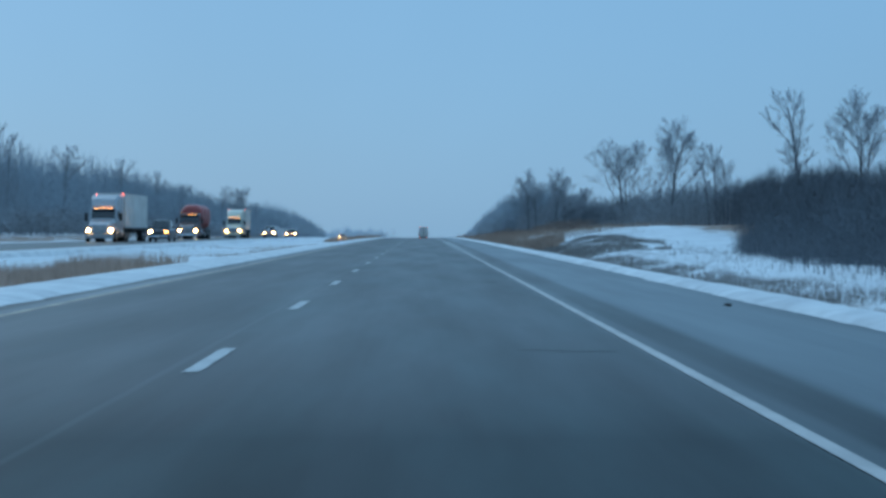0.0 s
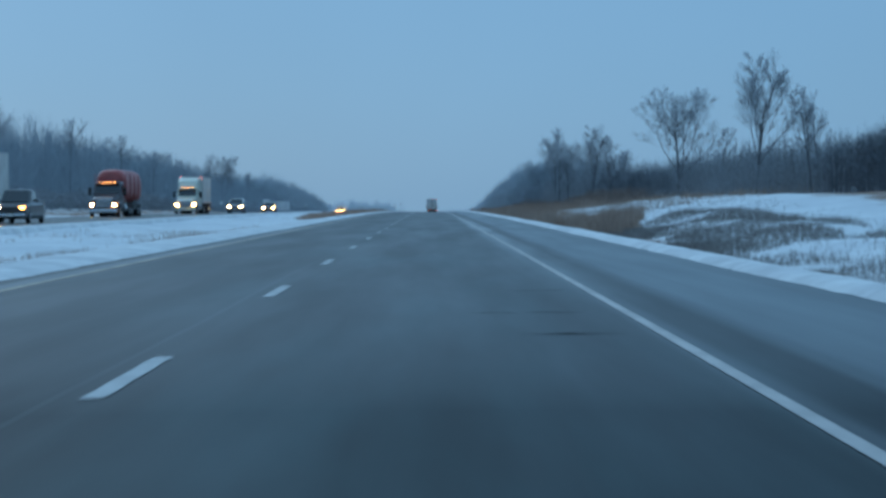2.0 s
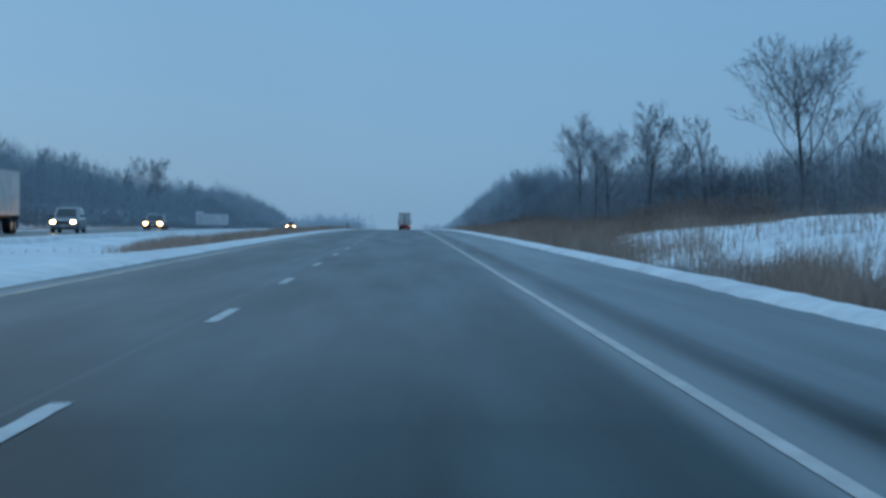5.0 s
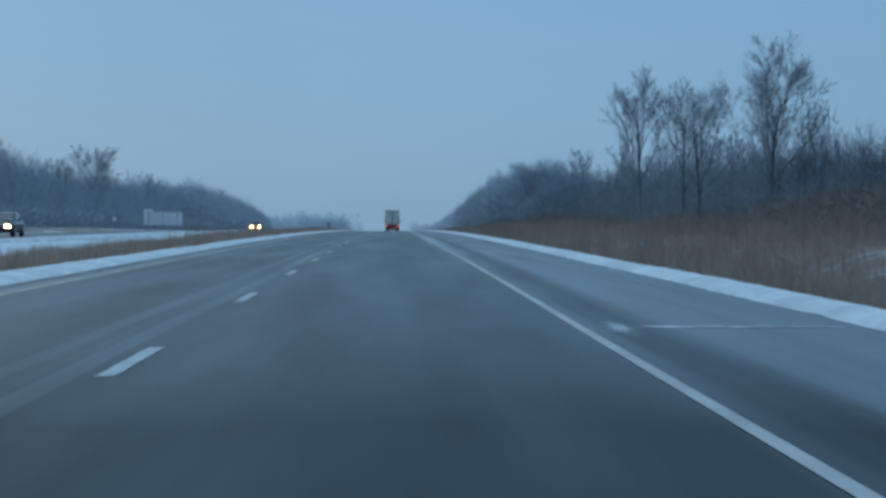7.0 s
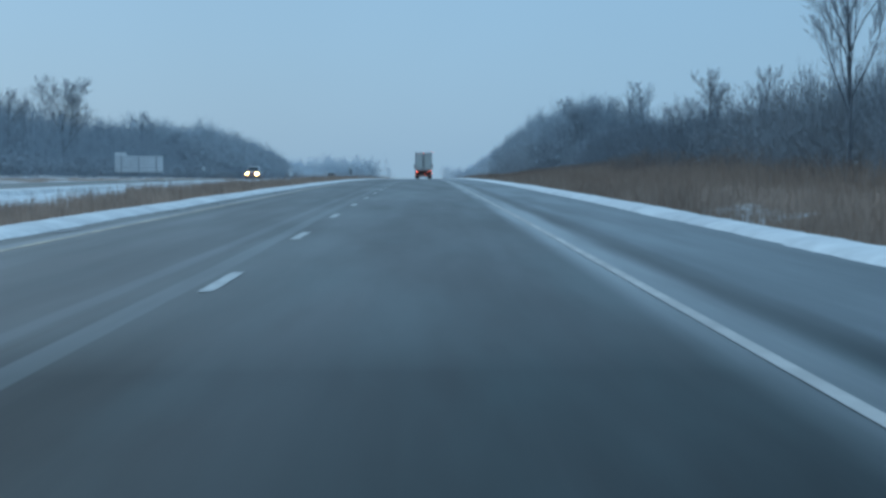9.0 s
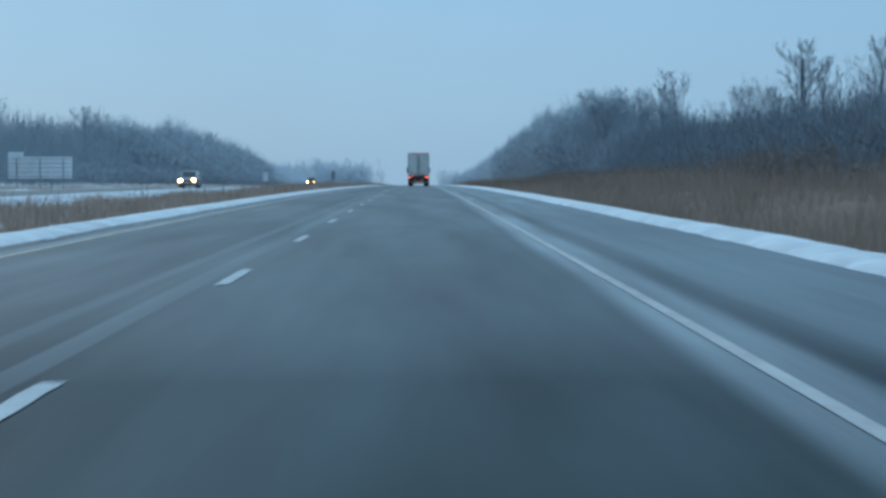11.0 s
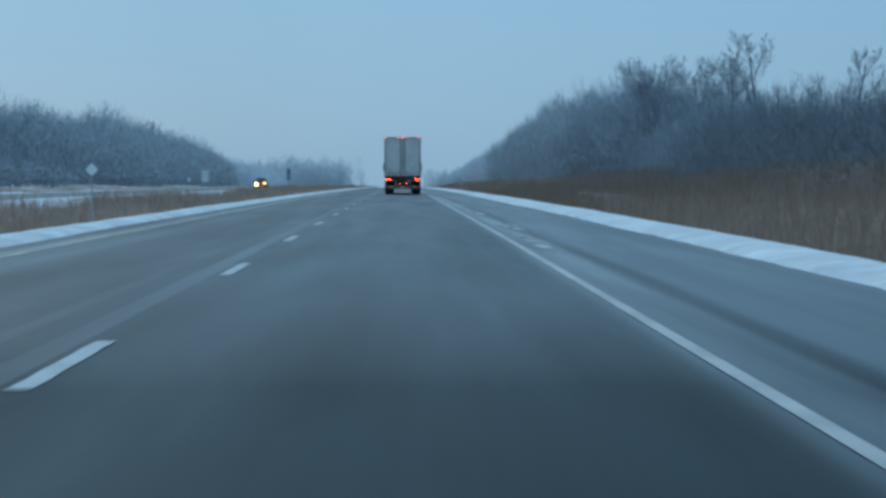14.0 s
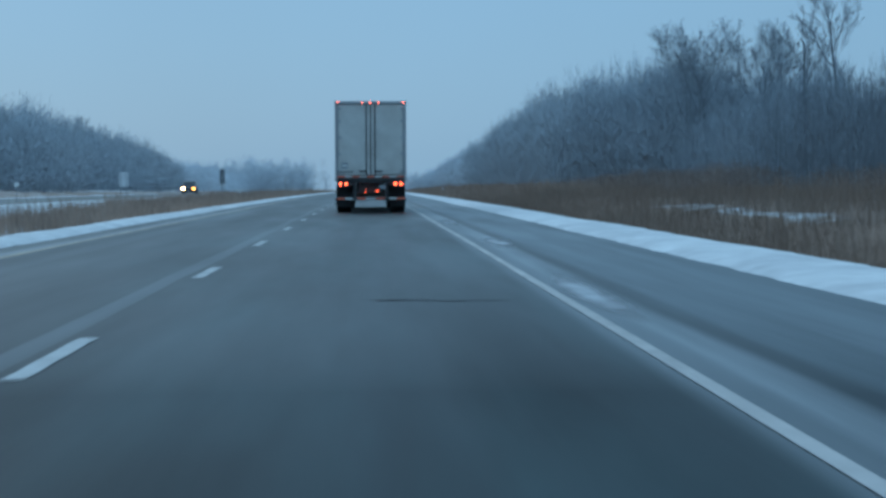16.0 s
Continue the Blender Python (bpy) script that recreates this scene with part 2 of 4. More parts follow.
        off.inputs[1].default_value = (0.5, 0.5, 0.5)
        l.new(co.outputs["Generated"], off.inputs[0])
        flat = n.new("ShaderNodeVectorMath")
        flat.operation = "MULTIPLY"
        flat.inputs[1].default_value = (1, 1, 0)
        l.new(off.outputs[0], flat.inputs[0])
        l.new(flat.outputs[0], ln.inputs[0])
        fall.inputs["From Min"].default_value, fall.inputs["From Max"].default_value = 0.46, 0.12
        l.new(ln.outputs["Value"], fall.inputs["Value"])
        l.new(fall.outputs[0], mu.inputs[0])
        l.new(top, mu.inputs[1])
        top = mu.outputs[0]
    l.new(top, n["Principled BSDF"].inputs["Alpha"])


patchy(M_SLUSH, 0.30, 0.54, True)
patchy(M_TAR, 0.36, 0.70)
M_SHRUB = material("brown_shrub", (0.31, 0.235, 0.20), rough=0.9, vary=0.2, grain=0.8, stain=0.1, second=(0.22, 0.172, 0.150), spec=0.1)
M_DARKREED = material("wet_dark_reed", (0.305, 0.215, 0.165), rough=0.9, vary=0.14, grain=0.5, stain=0.1, second=(0.235, 0.170, 0.136), spec=0.1)
M_REED = material("dry_reed", (0.40, 0.285, 0.225), rough=0.85, vary=0.18, grain=1.0, stain=0.12, second=(0.295, 0.208, 0.165), spec=0.1)
M_WEED = material("grey_dead_weed", (0.27, 0.245, 0.23), rough=0.9, vary=0.2, grain=1.0, stain=0.2, second=(0.20, 0.18, 0.17), spec=0.1)
M_STRAW = material("pale_dry_grass", (0.45, 0.305, 0.235), rough=0.85, vary=0.25, grain=1.0, stain=0.12, second=(0.33, 0.225, 0.175), spec=0.1)
M_BARK = material("wet_bark", (0.140, 0.148, 0.162), rough=0.85, vary=0.3, grain=5, stain=0.5, spec=0.15)
M_TWIG = material("bare_twig", (0.345, 0.368, 0.397), rough=0.9, vary=0.3, grain=1.0, stain=0.1, spec=0.1)
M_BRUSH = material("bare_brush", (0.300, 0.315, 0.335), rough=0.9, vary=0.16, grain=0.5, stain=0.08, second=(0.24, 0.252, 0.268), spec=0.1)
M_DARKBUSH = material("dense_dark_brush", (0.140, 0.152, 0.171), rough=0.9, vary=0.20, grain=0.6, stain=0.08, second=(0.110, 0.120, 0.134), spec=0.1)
# the next four hold distance haze in their colour, bluer, then paler
M_MIDBRUSH = material("blue_haze_brush", (0.225, 0.250, 0.278), rough=0.9, vary=0.12, grain=0.4, stain=0.05, second=(0.180, 0.200, 0.222), spec=0.1)
M_HAZETHIN = material("thin_haze_brush", (0.335, 0.375, 0.410), rough=0.9, vary=0.10, grain=0.4, stain=0.05, second=(0.280, 0.314, 0.344), spec=0.1)
M_HAZEMID = material("mid_haze_brush", (0.440, 0.480, 0.515), rough=0.9, vary=0.06, grain=0.3, stain=0.04, second=(0.393, 0.430, 0.461), spec=0.1)
M_HAZETHICK = material("thick_haze_brush", (0.60, 0.645, 0.685), rough=0.9, vary=0.05, grain=0.3, stain=0.03, second=(0.545, 0.588, 0.626), spec=0.1)
M_TRAILER = material("grey_white_trailer_paint", (0.64, 0.62, 0.58), rough=0.5, vary=0.06, grain=3, stain=0.8, second=(0.54, 0.51, 0.47))
M_ALLOY = material("dull_aluminium", (0.42, 0.43, 0.44), rough=0.42, metal=0.9, vary=0.12)
M_CHROME = material("chrome", (0.62, 0.63, 0.65), rough=0.15, metal=1.0, vary=0.05)
M_BLACK = material("black_rubber", (0.018, 0.018, 0.019), rough=0.8, vary=0.3)
M_CHASSIS = material("dirty_chassis_steel", (0.040, 0.040, 0.042), rough=0.7, vary=0.3, second=(0.08, 0.08, 0.08))
M_CABGREY = material("light_grey_cab_paint", (0.34, 0.35, 0.36), rough=0.3, vary=0.06, coat=0.4)
M_CABWHITE = material("white_cab_paint", (0.62, 0.63, 0.63), rough=0.3, vary=0.06, second=(0.5, 0.51, 0.51), coat=0.4)
M_CABDARK = material("dark_cab_paint", (0.060, 0.045, 0.050), rough=0.3, vary=0.1, coat=0.4)
# white cab; its yellow tint is headlight glow put into the paint
M_CABGLOW = material("glow_tinted_white_cab_paint", (0.60, 0.61, 0.50), rough=0.3, vary=0.08, coat=0.4)
M_REDTANK = material("faded_red_tank_paint", (0.38, 0.055, 0.045), rough=0.4, vary=0.12, second=(0.26, 0.045, 0.04))
M_CARDARK = material("dark_grey_car_paint", (0.035, 0.040, 0.045), rough=0.3, vary=0.1, coat=0.5)
M_CARSILVER = material("silver_car_paint", (0.30, 0.31, 0.32), rough=0.35, metal=0.5, vary=0.06, coat=0.5)
M_GLASS = glass_material()
M_HEAD = lamp_material("headlight_glow", (1.0, 0.52, 0.18), 85.0)
M_AMBER = lamp_material("amber_marker_glow", (1.0, 0.36, 0.07), 15.0)
M_TAIL = lamp_material("tail_light_glow", (1.0, 0.10, 0.035), 10.0)
M_MARK = lamp_material("red_marker_glow", (1.0, 0.16, 0.10), 5.5)
M_TAPE_R = material("red_reflective_tape", (0.85, 0.16, 0.08), rough=0.3, vary=0.1)
M_TAPE_W = material("white_reflective_tape", (0.75, 0.74, 0.70), rough=0.3, vary=0.1)
M_SIGNBACK = material("bare_aluminium_sign_back", (0.76, 0.77, 0.78), rough=0.5, metal=0.0, vary=0.1, stain=0.8)
M_POST = material("galvanised_post", (0.36, 0.38, 0.40), rough=0.6, metal=0.4, vary=0.2)
M_SIGNDARK = material("dark_sign_back", (0.11, 0.12, 0.135), rough=0.6, vary=0.2)
M_CARDS = material("sign_white_face", (0.7, 0.71, 0.70), rough=0.4, vary=0.06)


# ---- mesh helpers ----
def part(name, bm, mat, parent=None, label="", smooth=False):
    me = bpy.data.meshes.new(name)
    bm.normal_update()
    bm.to_mesh(me)
    bm.free()
    me.materials.append(mat)
    if smooth:
        for p in me.polygons:
            p.use_smooth = True
    ob = new(name, me)
    if parent is not None:
        ob.parent = parent
    if label:
        ob["label"] = label
    return ob


def soup(name, verts, faces, mat, parent=None, label=""):
    me = bpy.data.meshes.new(name)
    me.from_pydata(verts, [], faces)
    me.update()
    me.materials.append(mat)
    ob = new(name, me)
    if parent is not None:
        ob.parent = parent
    if label:
        ob["label"] = label
    return ob


def box(bm, x0, x1, y0, y1, z0, z1, bevel=0.0, seg=2):
    r = bmesh.ops.create_cube(bm, size=1.0, matrix=Matrix.LocRotScale(((x0 + x1) / 2, (y0 + y1) / 2, (z0 + z1) / 2), None, (x1 - x0, y1 - y0, z1 - z0)))
    if bevel:
        es = list({e for v in r["verts"] for e in v.link_edges})
        bmesh.ops.bevel(bm, geom=es, offset=bevel, segments=seg, affect="EDGES", profile=0.6)
    return bm


def boxm(*a, **k):
    return box(bmesh.new(), *a, **k)


def rod(bm, p, q, r, n=8, r2=None):
    p, q = Vector(p), Vector(q)
    d = q - p
    m = Matrix.Translation((p + q) / 2) @ d.to_track_quat("Z", "Y").to_matrix().to_4x4()
    bmesh.ops.create_cone(bm, cap_ends=True, segments=n, radius1=r, radius2=r if r2 is None else r2, depth=d.length, matrix=m)
    return bm


def rodm(*a, **k):
    return rod(bmesh.new(), *a, **k)


def loft(bm, rings):
    """Close rings of equal count into a skin with capped ends."""
    vs = [[bm.verts.new(p) for p in r] for r in rings]
    n = len(vs[0])
    for a, b in zip(vs, vs[1:]):
        for i in range(n):
            bm.faces.new((a[i], a[(i + 1) % n], b[(i + 1) % n], b[i]))
    bm.faces.new(vs[0])
    bm.faces.new(list(reversed(vs[-1])))
    bmesh.ops.recalc_face_normals(bm, faces=bm.faces)
    return bm


def thing(name, label, category, group="", kind=""):
    return tagged(new(name), label, category, group, kind)


# ---- lie of the land ----
def smooth01(a, b, v):
    t = np.clip((v - a) / (b - a), 0, 1)
    return t * t * (3 - 2 * t)


# The road climbs to a long, gentle crest and falls away beyond it.
GRADE_Y = np.arange(-200.0, 6000.0, 5.0)
GRADE_BEND = np.interp(GRADE_Y, [-200, 0, 200, 280, 420, 540, 620, 1200, 1700], [0.0, 1 / 240e3, 1 / 200e3, 1 / 45e3, 1 / 32e3, 1 / 45e3, 1 / 110e3, 1 / 150e3, 0.0])
GRADE_SLOPE = -np.cumsum(GRADE_BEND) * 5.0
GRADE_SLOPE -= np.interp(0.0, GRADE_Y, GRADE_SLOPE)
GRADE_Z = np.cumsum(GRADE_SLOPE) * 5.0
GRADE_Z -= np.interp(0.0, GRADE_Y, GRADE_Z)


def grade(y):
    """The height of the carriageway along its length."""
    return np.interp(np.asarray(y, float), GRADE_Y, GRADE_Z)


def slope(y):
    return float(np.interp(y, GRADE_Y, GRADE_SLOPE))


def land(x, y):
    x, y = np.asarray(x, float), np.asarray(y, float)
    z = np.full(np.broadcast(x, y).shape, -0.09)
    bumps = 0.10 * np.sin(x * 0.9 + 1.3 * np.sin(y * 0.11)) * np.sin(y * 0.23 + x * 0.3)
    right = -0.75 * smooth01(5.4, 8.0, x) * (1 - smooth01(9.5, 15.0, x))
    mound = smooth01(130, 195, y) * (1 - smooth01(250, 330, y))
    right = right + (0.65 * smooth01(125, 195, y) - 0.30 + 1.25 * mound) * smooth01(9.0, 24.0, x) + 0.9 * smooth01(24.0, 60.0, x)
    right = right + mound * 0.5 * smooth01(8.0, 14.0, x) * (1 - smooth01(16, 22, x)) * smooth01(100, 130, y) * (1 - smooth01(140, 170, y))
    med = -0.30 * smooth01(-7.4, -10.5, x) * (1 - smooth01(-15.0, -18.6, x))
    left = 0.8 * smooth01(-33.0, -60.0, x)
    off = smooth01(5.6, 8.0, x) + smooth01(-7.6, -9.0, x) * (1 - smooth01(-17.0, -18.6, x)) + smooth01(-32.5, -36.0, x)
    return z + right + med + left + bumps * off + grade(y)


def median_edge(y):
    """How far the dead grass reaches across the median; snow lies beyond it."""
    return np.interp(y, [245, 390, 412, 514, 524, 545, 562, 622, 640, 662, 690], [-12.0, -12.3, -16.0, -16.0, -12.0, -12.3, -16.6, -17.0, -14.3, -14.3, -17.5])


def dead_cover(x, y):
    """How much dead grass shows through the snow, from 0 to 1."""
    x, y = np.asarray(x, float), np.asarray(y, float)
    r = smooth01(6.2, 7.4, x) * np.clip(0.30 - 0.16 * smooth01(9.5, 11, x) * (1 - smooth01(20, 24, x)) * (1 - smooth01(255, 285, y)) + 0.35 * (smooth01(180, 190, y) * (1 - smooth01(212, 222, y)) + smooth01(238, 262, y)) * (1 - smooth01(11, 14, x) * (1 - smooth01(274, 300, y))) + 0.25 * smooth01(305, 330, y), 0, 1)
    r = r + 0.07 * smooth01(8, 10, x) * (1 - smooth01(180, 240, y)) + 0.35 * smooth01(20, 30, x) * (x < 400) + 0.24 * smooth01(6.6, 7.6, x) * (1 - smooth01(9.0, 12.0, x)) * (y < 170)
    r = r + 0.18 * np.exp(-((x - 12.6 - 0.8 * np.sin(y * 0.09)) / 3.2) ** 4) * smooth01(130, 142, y) * (1 - smooth01(172, 188, y))
    for x0, x1, y0, y1 in ((13.5, 14.8, 614, 656), (11.9, 12.9, 336, 351), (8.7, 11.9, 363, 386)):
        r = r * (1 - 0.50 * smooth01(x0 - 0.5, x0 + 0.3, x) * (1 - smooth01(x1, x1 + 1, x)) * smooth01(y0 - 4, y0 + 4, y) * (1 - smooth01(y1 - 4, y1 + 4, y)))
    m = smooth01(-7.6, -8.6, x) * (1 - smooth01(-17, -19, x))
    m = m * (0.30 * smooth01(30, 42, y) * (1 - smooth01(70, 82, y)) * (1 - smooth01(-12, -14, x))
             + 0.42 * smooth01(245, 275, y) * smooth01(-1.0, 1.0, x - median_edge(y)) + 0.08)
    far = 0.56 * smooth01(-32.5, -35.5, x)
    away = smooth01(38, 62, np.abs(x))
    return np.clip((r + m + far) * (1 - away) + (0.44 + 0.10 * np.sin(x * 0.021 + 2.0) * np.sin(y * 0.017)) * away, 0, 1)


xs = np.concatenate([[-3000, -1200, -500, -250, -140, -100], np.arange(-80, -32, 4.0), np.arange(-32, -20, 1.5), np.arange(-20, -5.0, 0.6),
                     [-4.8, 0.0, 4.2], np.arange(4.7, 20, 0.55), np.arange(20, 44, 2.0), [50, 60, 80, 110, 160, 260, 500, 1200, 3000]])
ys = np.concatenate([[-3000, -900, -300, -120], np.arange(-60, 700, 3.0), np.arange(700, 1200, 10.0), [1250, 1350, 1500, 1750, 2200, 3000, 4800]])
GX, GY = np.meshgrid(xs, ys)
GZ = land(GX, GY)
nx, ny = len(xs), len(ys)
idx = np.arange(nx * ny).reshape(ny, nx)
quads = np.stack([idx[:-1, :-1], idx[:-1, 1:], idx[1:, 1:], idx[1:, :-1]], -1).reshape(-1, 4)
ground = soup("ground", np.stack([GX, GY, GZ], -1).reshape(-1, 3).tolist(), quads.tolist(), M_GROUND)
attr = ground.data.attributes.new("cover", "FLOAT", "POINT")
attr.data.foreach_set("value", dead_cover(GX, GY).astype(np.float32).ravel())
for p in ground.data.polygons:
    p.use_smooth = True
tagged(ground, "snow-covered verge with dead grass showing through", "ground", kind="structure")


def slab(name, x0, x1, y0, y1, mat, label, level=lambda y: 0.0):
    bm = bmesh.new()
    cuts = [y0 + (y1 - y0) * i / 160 for i in range(161)]
    prof = [(x0 - 0.25, -0.16), (x0, 0.0), ((x0 + x1) / 2, 0.0), (x1, 0.0), (x1 + 0.25, -0.16)]
    rows = [[bm.verts.new((x, y, z + float(level(y)))) for x, z in prof] for y in cuts]
    for a, b in zip(rows, rows[1:]):
        for i in range(len(prof) - 1):
            bm.faces.new((a[i], a[i + 1], b[i + 1], b[i]))
    return tagged(part(name, bm, mat), label, "road", kind="structure")


slab("road", -6.4, 4.75, -120, 2200, M_ROAD, "damp grey asphalt carriageway streaked with road salt", grade)
slab("road_opposite", -31.0, -19.2, -120, 2200, M_ROAD2, "damp asphalt opposite carriageway beyond the median", grade)


def stripe(name, x, width, y0, y1, mat, label, wobble=0.0, level=lambda y: 0.0):
    bm = bmesh.new()
    n = max(2, int((y1 - y0) / 4))
    prev = None
    for i in range(n + 1):
        y = y0 + (y1 - y0) * i / n
        dx = wobble * noise.noise((x, y * 0.05, 0))
        a = [bm.verts.new((x + dx + s * width / 2, y, 0.005 + float(level(y)) + (0.01 if x < -10 else 0))) for s in (-1, 1)]
        if prev:
            bm.faces.new((prev[0], prev[1], a[1], a[0]))
        prev = a
    return tagged(part(name, bm, mat), label, "road marking", kind="structure")


stripe("edge_line", 1.875, 0.105, -60, 2000, M_DIRTYWHITE, "solid white edge line painted on the asphalt", 0.02, grade)
stripe("median_line", -5.27, 0.13, -60, 2000, M_YELLOW, "worn yellow edge line beside the median snow", 0.03, grade)
stripe("edge_line_opposite", -29.0, 0.15, -60, 2000, M_WHITE, "solid white edge line on the opposite carriageway", 0.0, grade)
stripe("median_line_opposite", -20.5, 0.13, -60, 2000, M_YELLOW, "worn yellow line on the opposite carriageway", 0.0, grade)

dash_mesh = None
lane_marks = thing("lane_line", "broken white lane line of short painted dashes", "road marking", kind="structure")
for k in range(-4, 110):
    if dash_mesh is None:
        bm = bmesh.new()
        bmesh.ops.create_grid(bm, x_segments=1, y_segments=6, size=0.5, matrix=Matrix.Diagonal((0.13, 3.05, 1, 1)))
        dash_mesh = bpy.data.meshes.new("dash")
        for v in bm.verts:
            v.co.x += 0.006 * math.sin(v.co.y * 5)
        bm.to_mesh(dash_mesh)
        bm.free()
        dash_mesh.materials.append(M_WHITE)
    ob = new("dash", dash_mesh)
    ob.parent = lane_marks
    y = 15.54 + 12.19 * k + 1.525
    ob.location, ob.rotation_euler = (-1.85, y, 0.006 + float(grade(y))), (math.atan(slope(y)), 0, 0)
far_marks = thing("lane_line_opposite", "broken white lane line on the opposite carriageway", "road marking", kind="structure")
for k in range(-2, 70):
    ob = new("dash", dash_mesh)
    ob.parent = far_marks
    y = 12.19 * k
    ob.location, ob.rotation_euler = (-24.6, y, 0.016 + float(grade(y))), (math.atan(slope(y)), 0, 0)


# ---- ploughed snow along both edges ----
def snow_bank(name, inner, outer, side, height, label):
    ys_ = np.concatenate([np.arange(-20, 760, 0.5), np.arange(760, 1400, 2.0)])
    n = 8
    verts, faces = [], []
    for y in ys_:
        i0 = inner(y) + 0.09 * noise.noise((y * 0.10, side, 0.3)) + 0.06 * noise.noise((y * 0.40, side, 4)) + 0.07 * noise.noise((y * 1.1, side, 14))
        o0 = outer(y) + 0.20 * noise.noise((y * 0.08, side, 7.7)) + 0.12 * noise.noise((y * 0.55, side, 2)) + 0.12 * noise.noise((y * 1.3, side, 5)) - side * 0.08
        for j in range(n + 1):
            t = j / n
            h = height * (math.sin(math.pi * min(1, t * 1.05)) ** 0.7) * (0.90 + 0.06 * noise.noise((y * 0.05, t * 1.5, side)) + 0.03 * noise.noise((y * 1.7, t * 7, side + 3)) + 0.06 * noise.noise((y * 3.1, t * 9, side + 8)))
            edge = 0.006 if j == 0 else 0.0
            x = i0 + (o0 - i0) * t
            base = 0.0
            if j == n:
                h, base = -0.22, 0.0
            verts.append((x, y, float(grade(y)) + base + max(h, -0.3) + edge - (0.02 if j == 0 else 0)))
    m = n + 1
    for a in range(len(ys_) - 1):
        for j in range(n):
            q = (a * m + j, a * m + j + 1, (a + 1) * m + j + 1, (a + 1) * m + j)
            faces.append(q if side > 0 else q[::-1])
    ob = soup(name, verts, faces, M_SNOW)
    for p in ob.data.polygons:
        p.use_smooth = True
    return tagged(ob, label, "snow bank", kind="stuff")


snow_bank("snow_bank", lambda y: float(np.interp(y, [250, 540, 580], [4.66, 4.62, 4.46])), lambda y: float(np.interp(y, [250, 500, 545, 720], [5.62, 5.95, 6.38, 6.55])), 1, 0.12, "low bank of ploughed white snow along the shoulder")
snow_bank("snow_bank_median", lambda y: float(np.interp(y, [250, 300], [-5.85, -6.05])), lambda y: float(np.interp(y, [230, 290], [-7.7, -7.3])), -1, 0.11, "low bank of ploughed white snow along the median")
snow_bank("snow_bank_far", lambda y: -18.9, lambda y: -17.4, 1, 0.10, "thin bank of snow beside the opposite carriageway")


# ---- marks on the asphalt ----
def seam(x0, x1, y, width, mat, label):
    bm = bmesh.new()
    prev = None
    n = 14
    for i in range(n + 1):
        t = i / n
        x = x0 + (x1 - x0) * t
        yy = y + 0.25 * noise.noise((x * 0.9, y, 0)) + 0.10 * noise.noise((x * 4, y, 3))
        w = width * (0.4 + 0.9 * abs(noise.noise((x * 2.2, y, 9)))) * min(1, 6 * t + 0.1, 6 * (1 - t) + 0.1)
        a = [bm.verts.new((x, yy + s * w, 0.004 + float(grade(yy + s * w)))) for s in (-0.5, 0.5)]
        if prev:
            bm.faces.new((prev[0], a[0], a[1], prev[1]))
        prev = a
    return tagged(part("crack_seal", bm, mat), label, "road marking", kind="structure")


for x0, x1, y, w in ((0.7, 1.6, 18.3, 0.30), (0.6, 1.5, 42.3, 0.40), (0.05, 1.55, 67.5, 0.32), (0.4, 1.45, 85.2, 0.42), (0.7, 1.6, 81.9, 0.35), (0.9, 1.6, 90.0, 0.3),
                     (0.3, 1.3, 128.0, 0.35), (0.4, 1.5, 303.0, 0.3), (-1.4, 1.3, 352.0, 0.25), (0.0, 1.4, 571.5, 0.3), (0.2, 1.5, 470.0, 0.3)):
    seam(x0, x1, y, w * 0.6, M_TAR, "dark tar seal across the lane")
seam(2.45, 4.45, 253.4, 0.42, M_SNOW, "thin line of snow caught in a joint of the shoulder")


def slush(x, y, wx, wy, seed):
    """An irregular skin of drifted snow, drawn out along the road."""
    bm = bmesh.new()
    vs = []
    for i in range(28):
        a = 2 * math.pi * i / 28
        k = 0.8 + 0.6 * noise.noise((math.cos(a) * 1.6 + seed, math.sin(a) * 1.6, seed * 3.1))
        vs.append(bm.verts.new((x + wx * k * math.cos(a), y + wy * k * math.sin(a), 0.004 + 0.0004 * seed + float(grade(y + wy * k * math.sin(a))))))
    bm.faces.new(vs)
    bmesh.ops.triangulate(bm, faces=bm.faces)
    return tagged(part("slush", bm, M_SLUSH), "thin grey skin of drifted snow on the asphalt", "slush", kind="structure")


for i, (x, y, wx, wy) in enumerate(((2.3, 253, 0.35, 2.0), (3.5, 253.4, 1.3, 0.5), (2.2, 573, 0.28, 5.0), (2.35, 590, 0.35, 5.0), (2.25, 477, 0.3, 5.0),
                                    (2.25, 513, 0.30, 6.0), (2.45, 524, 0.50, 5.0), (2.35, 541, 0.3, 5.0), (2.2, 610, 0.3, 6.0), (2.25, 450, 0.3, 5.0))):
    slush(x, y, wx, wy, i * 1.7 + 0.4)
for i in range(16):
    slush(-5.72 + 0.12 * math.sin(i * 2.3), 258 + i * 11.5 + 3 * math.sin(i * 1.7), 0.16 + 0.08 * math.sin(i * 3.1), 2.4 + 1.1 * math.sin(i * 0.9), 20 + i * 0.9)
bm = boxm(-0.10, 0.10, -0.16, 0.16, 0.0, 0.09, 0.03)
for v in bm.verts:
    v.co += Vector((0.03 * math.sin(v.co.y * 31), 0.02 * math.cos(v.co.x * 40), 0.0))
debris = tagged(part("tyre_scrap", bm, M_BLACK), "small black scrap of tyre on the shoulder", "debris")
debris.location, debris.scale = (4.15, 29.2, 0.0), (0.36, 0.45, 0.4)


# ---- grass and reeds ----
def blades(name, count, x_of, y0, y1, hmin, hmax, width, mat, label, keep=None, seed=1):
    r = np.random.RandomState(seed)
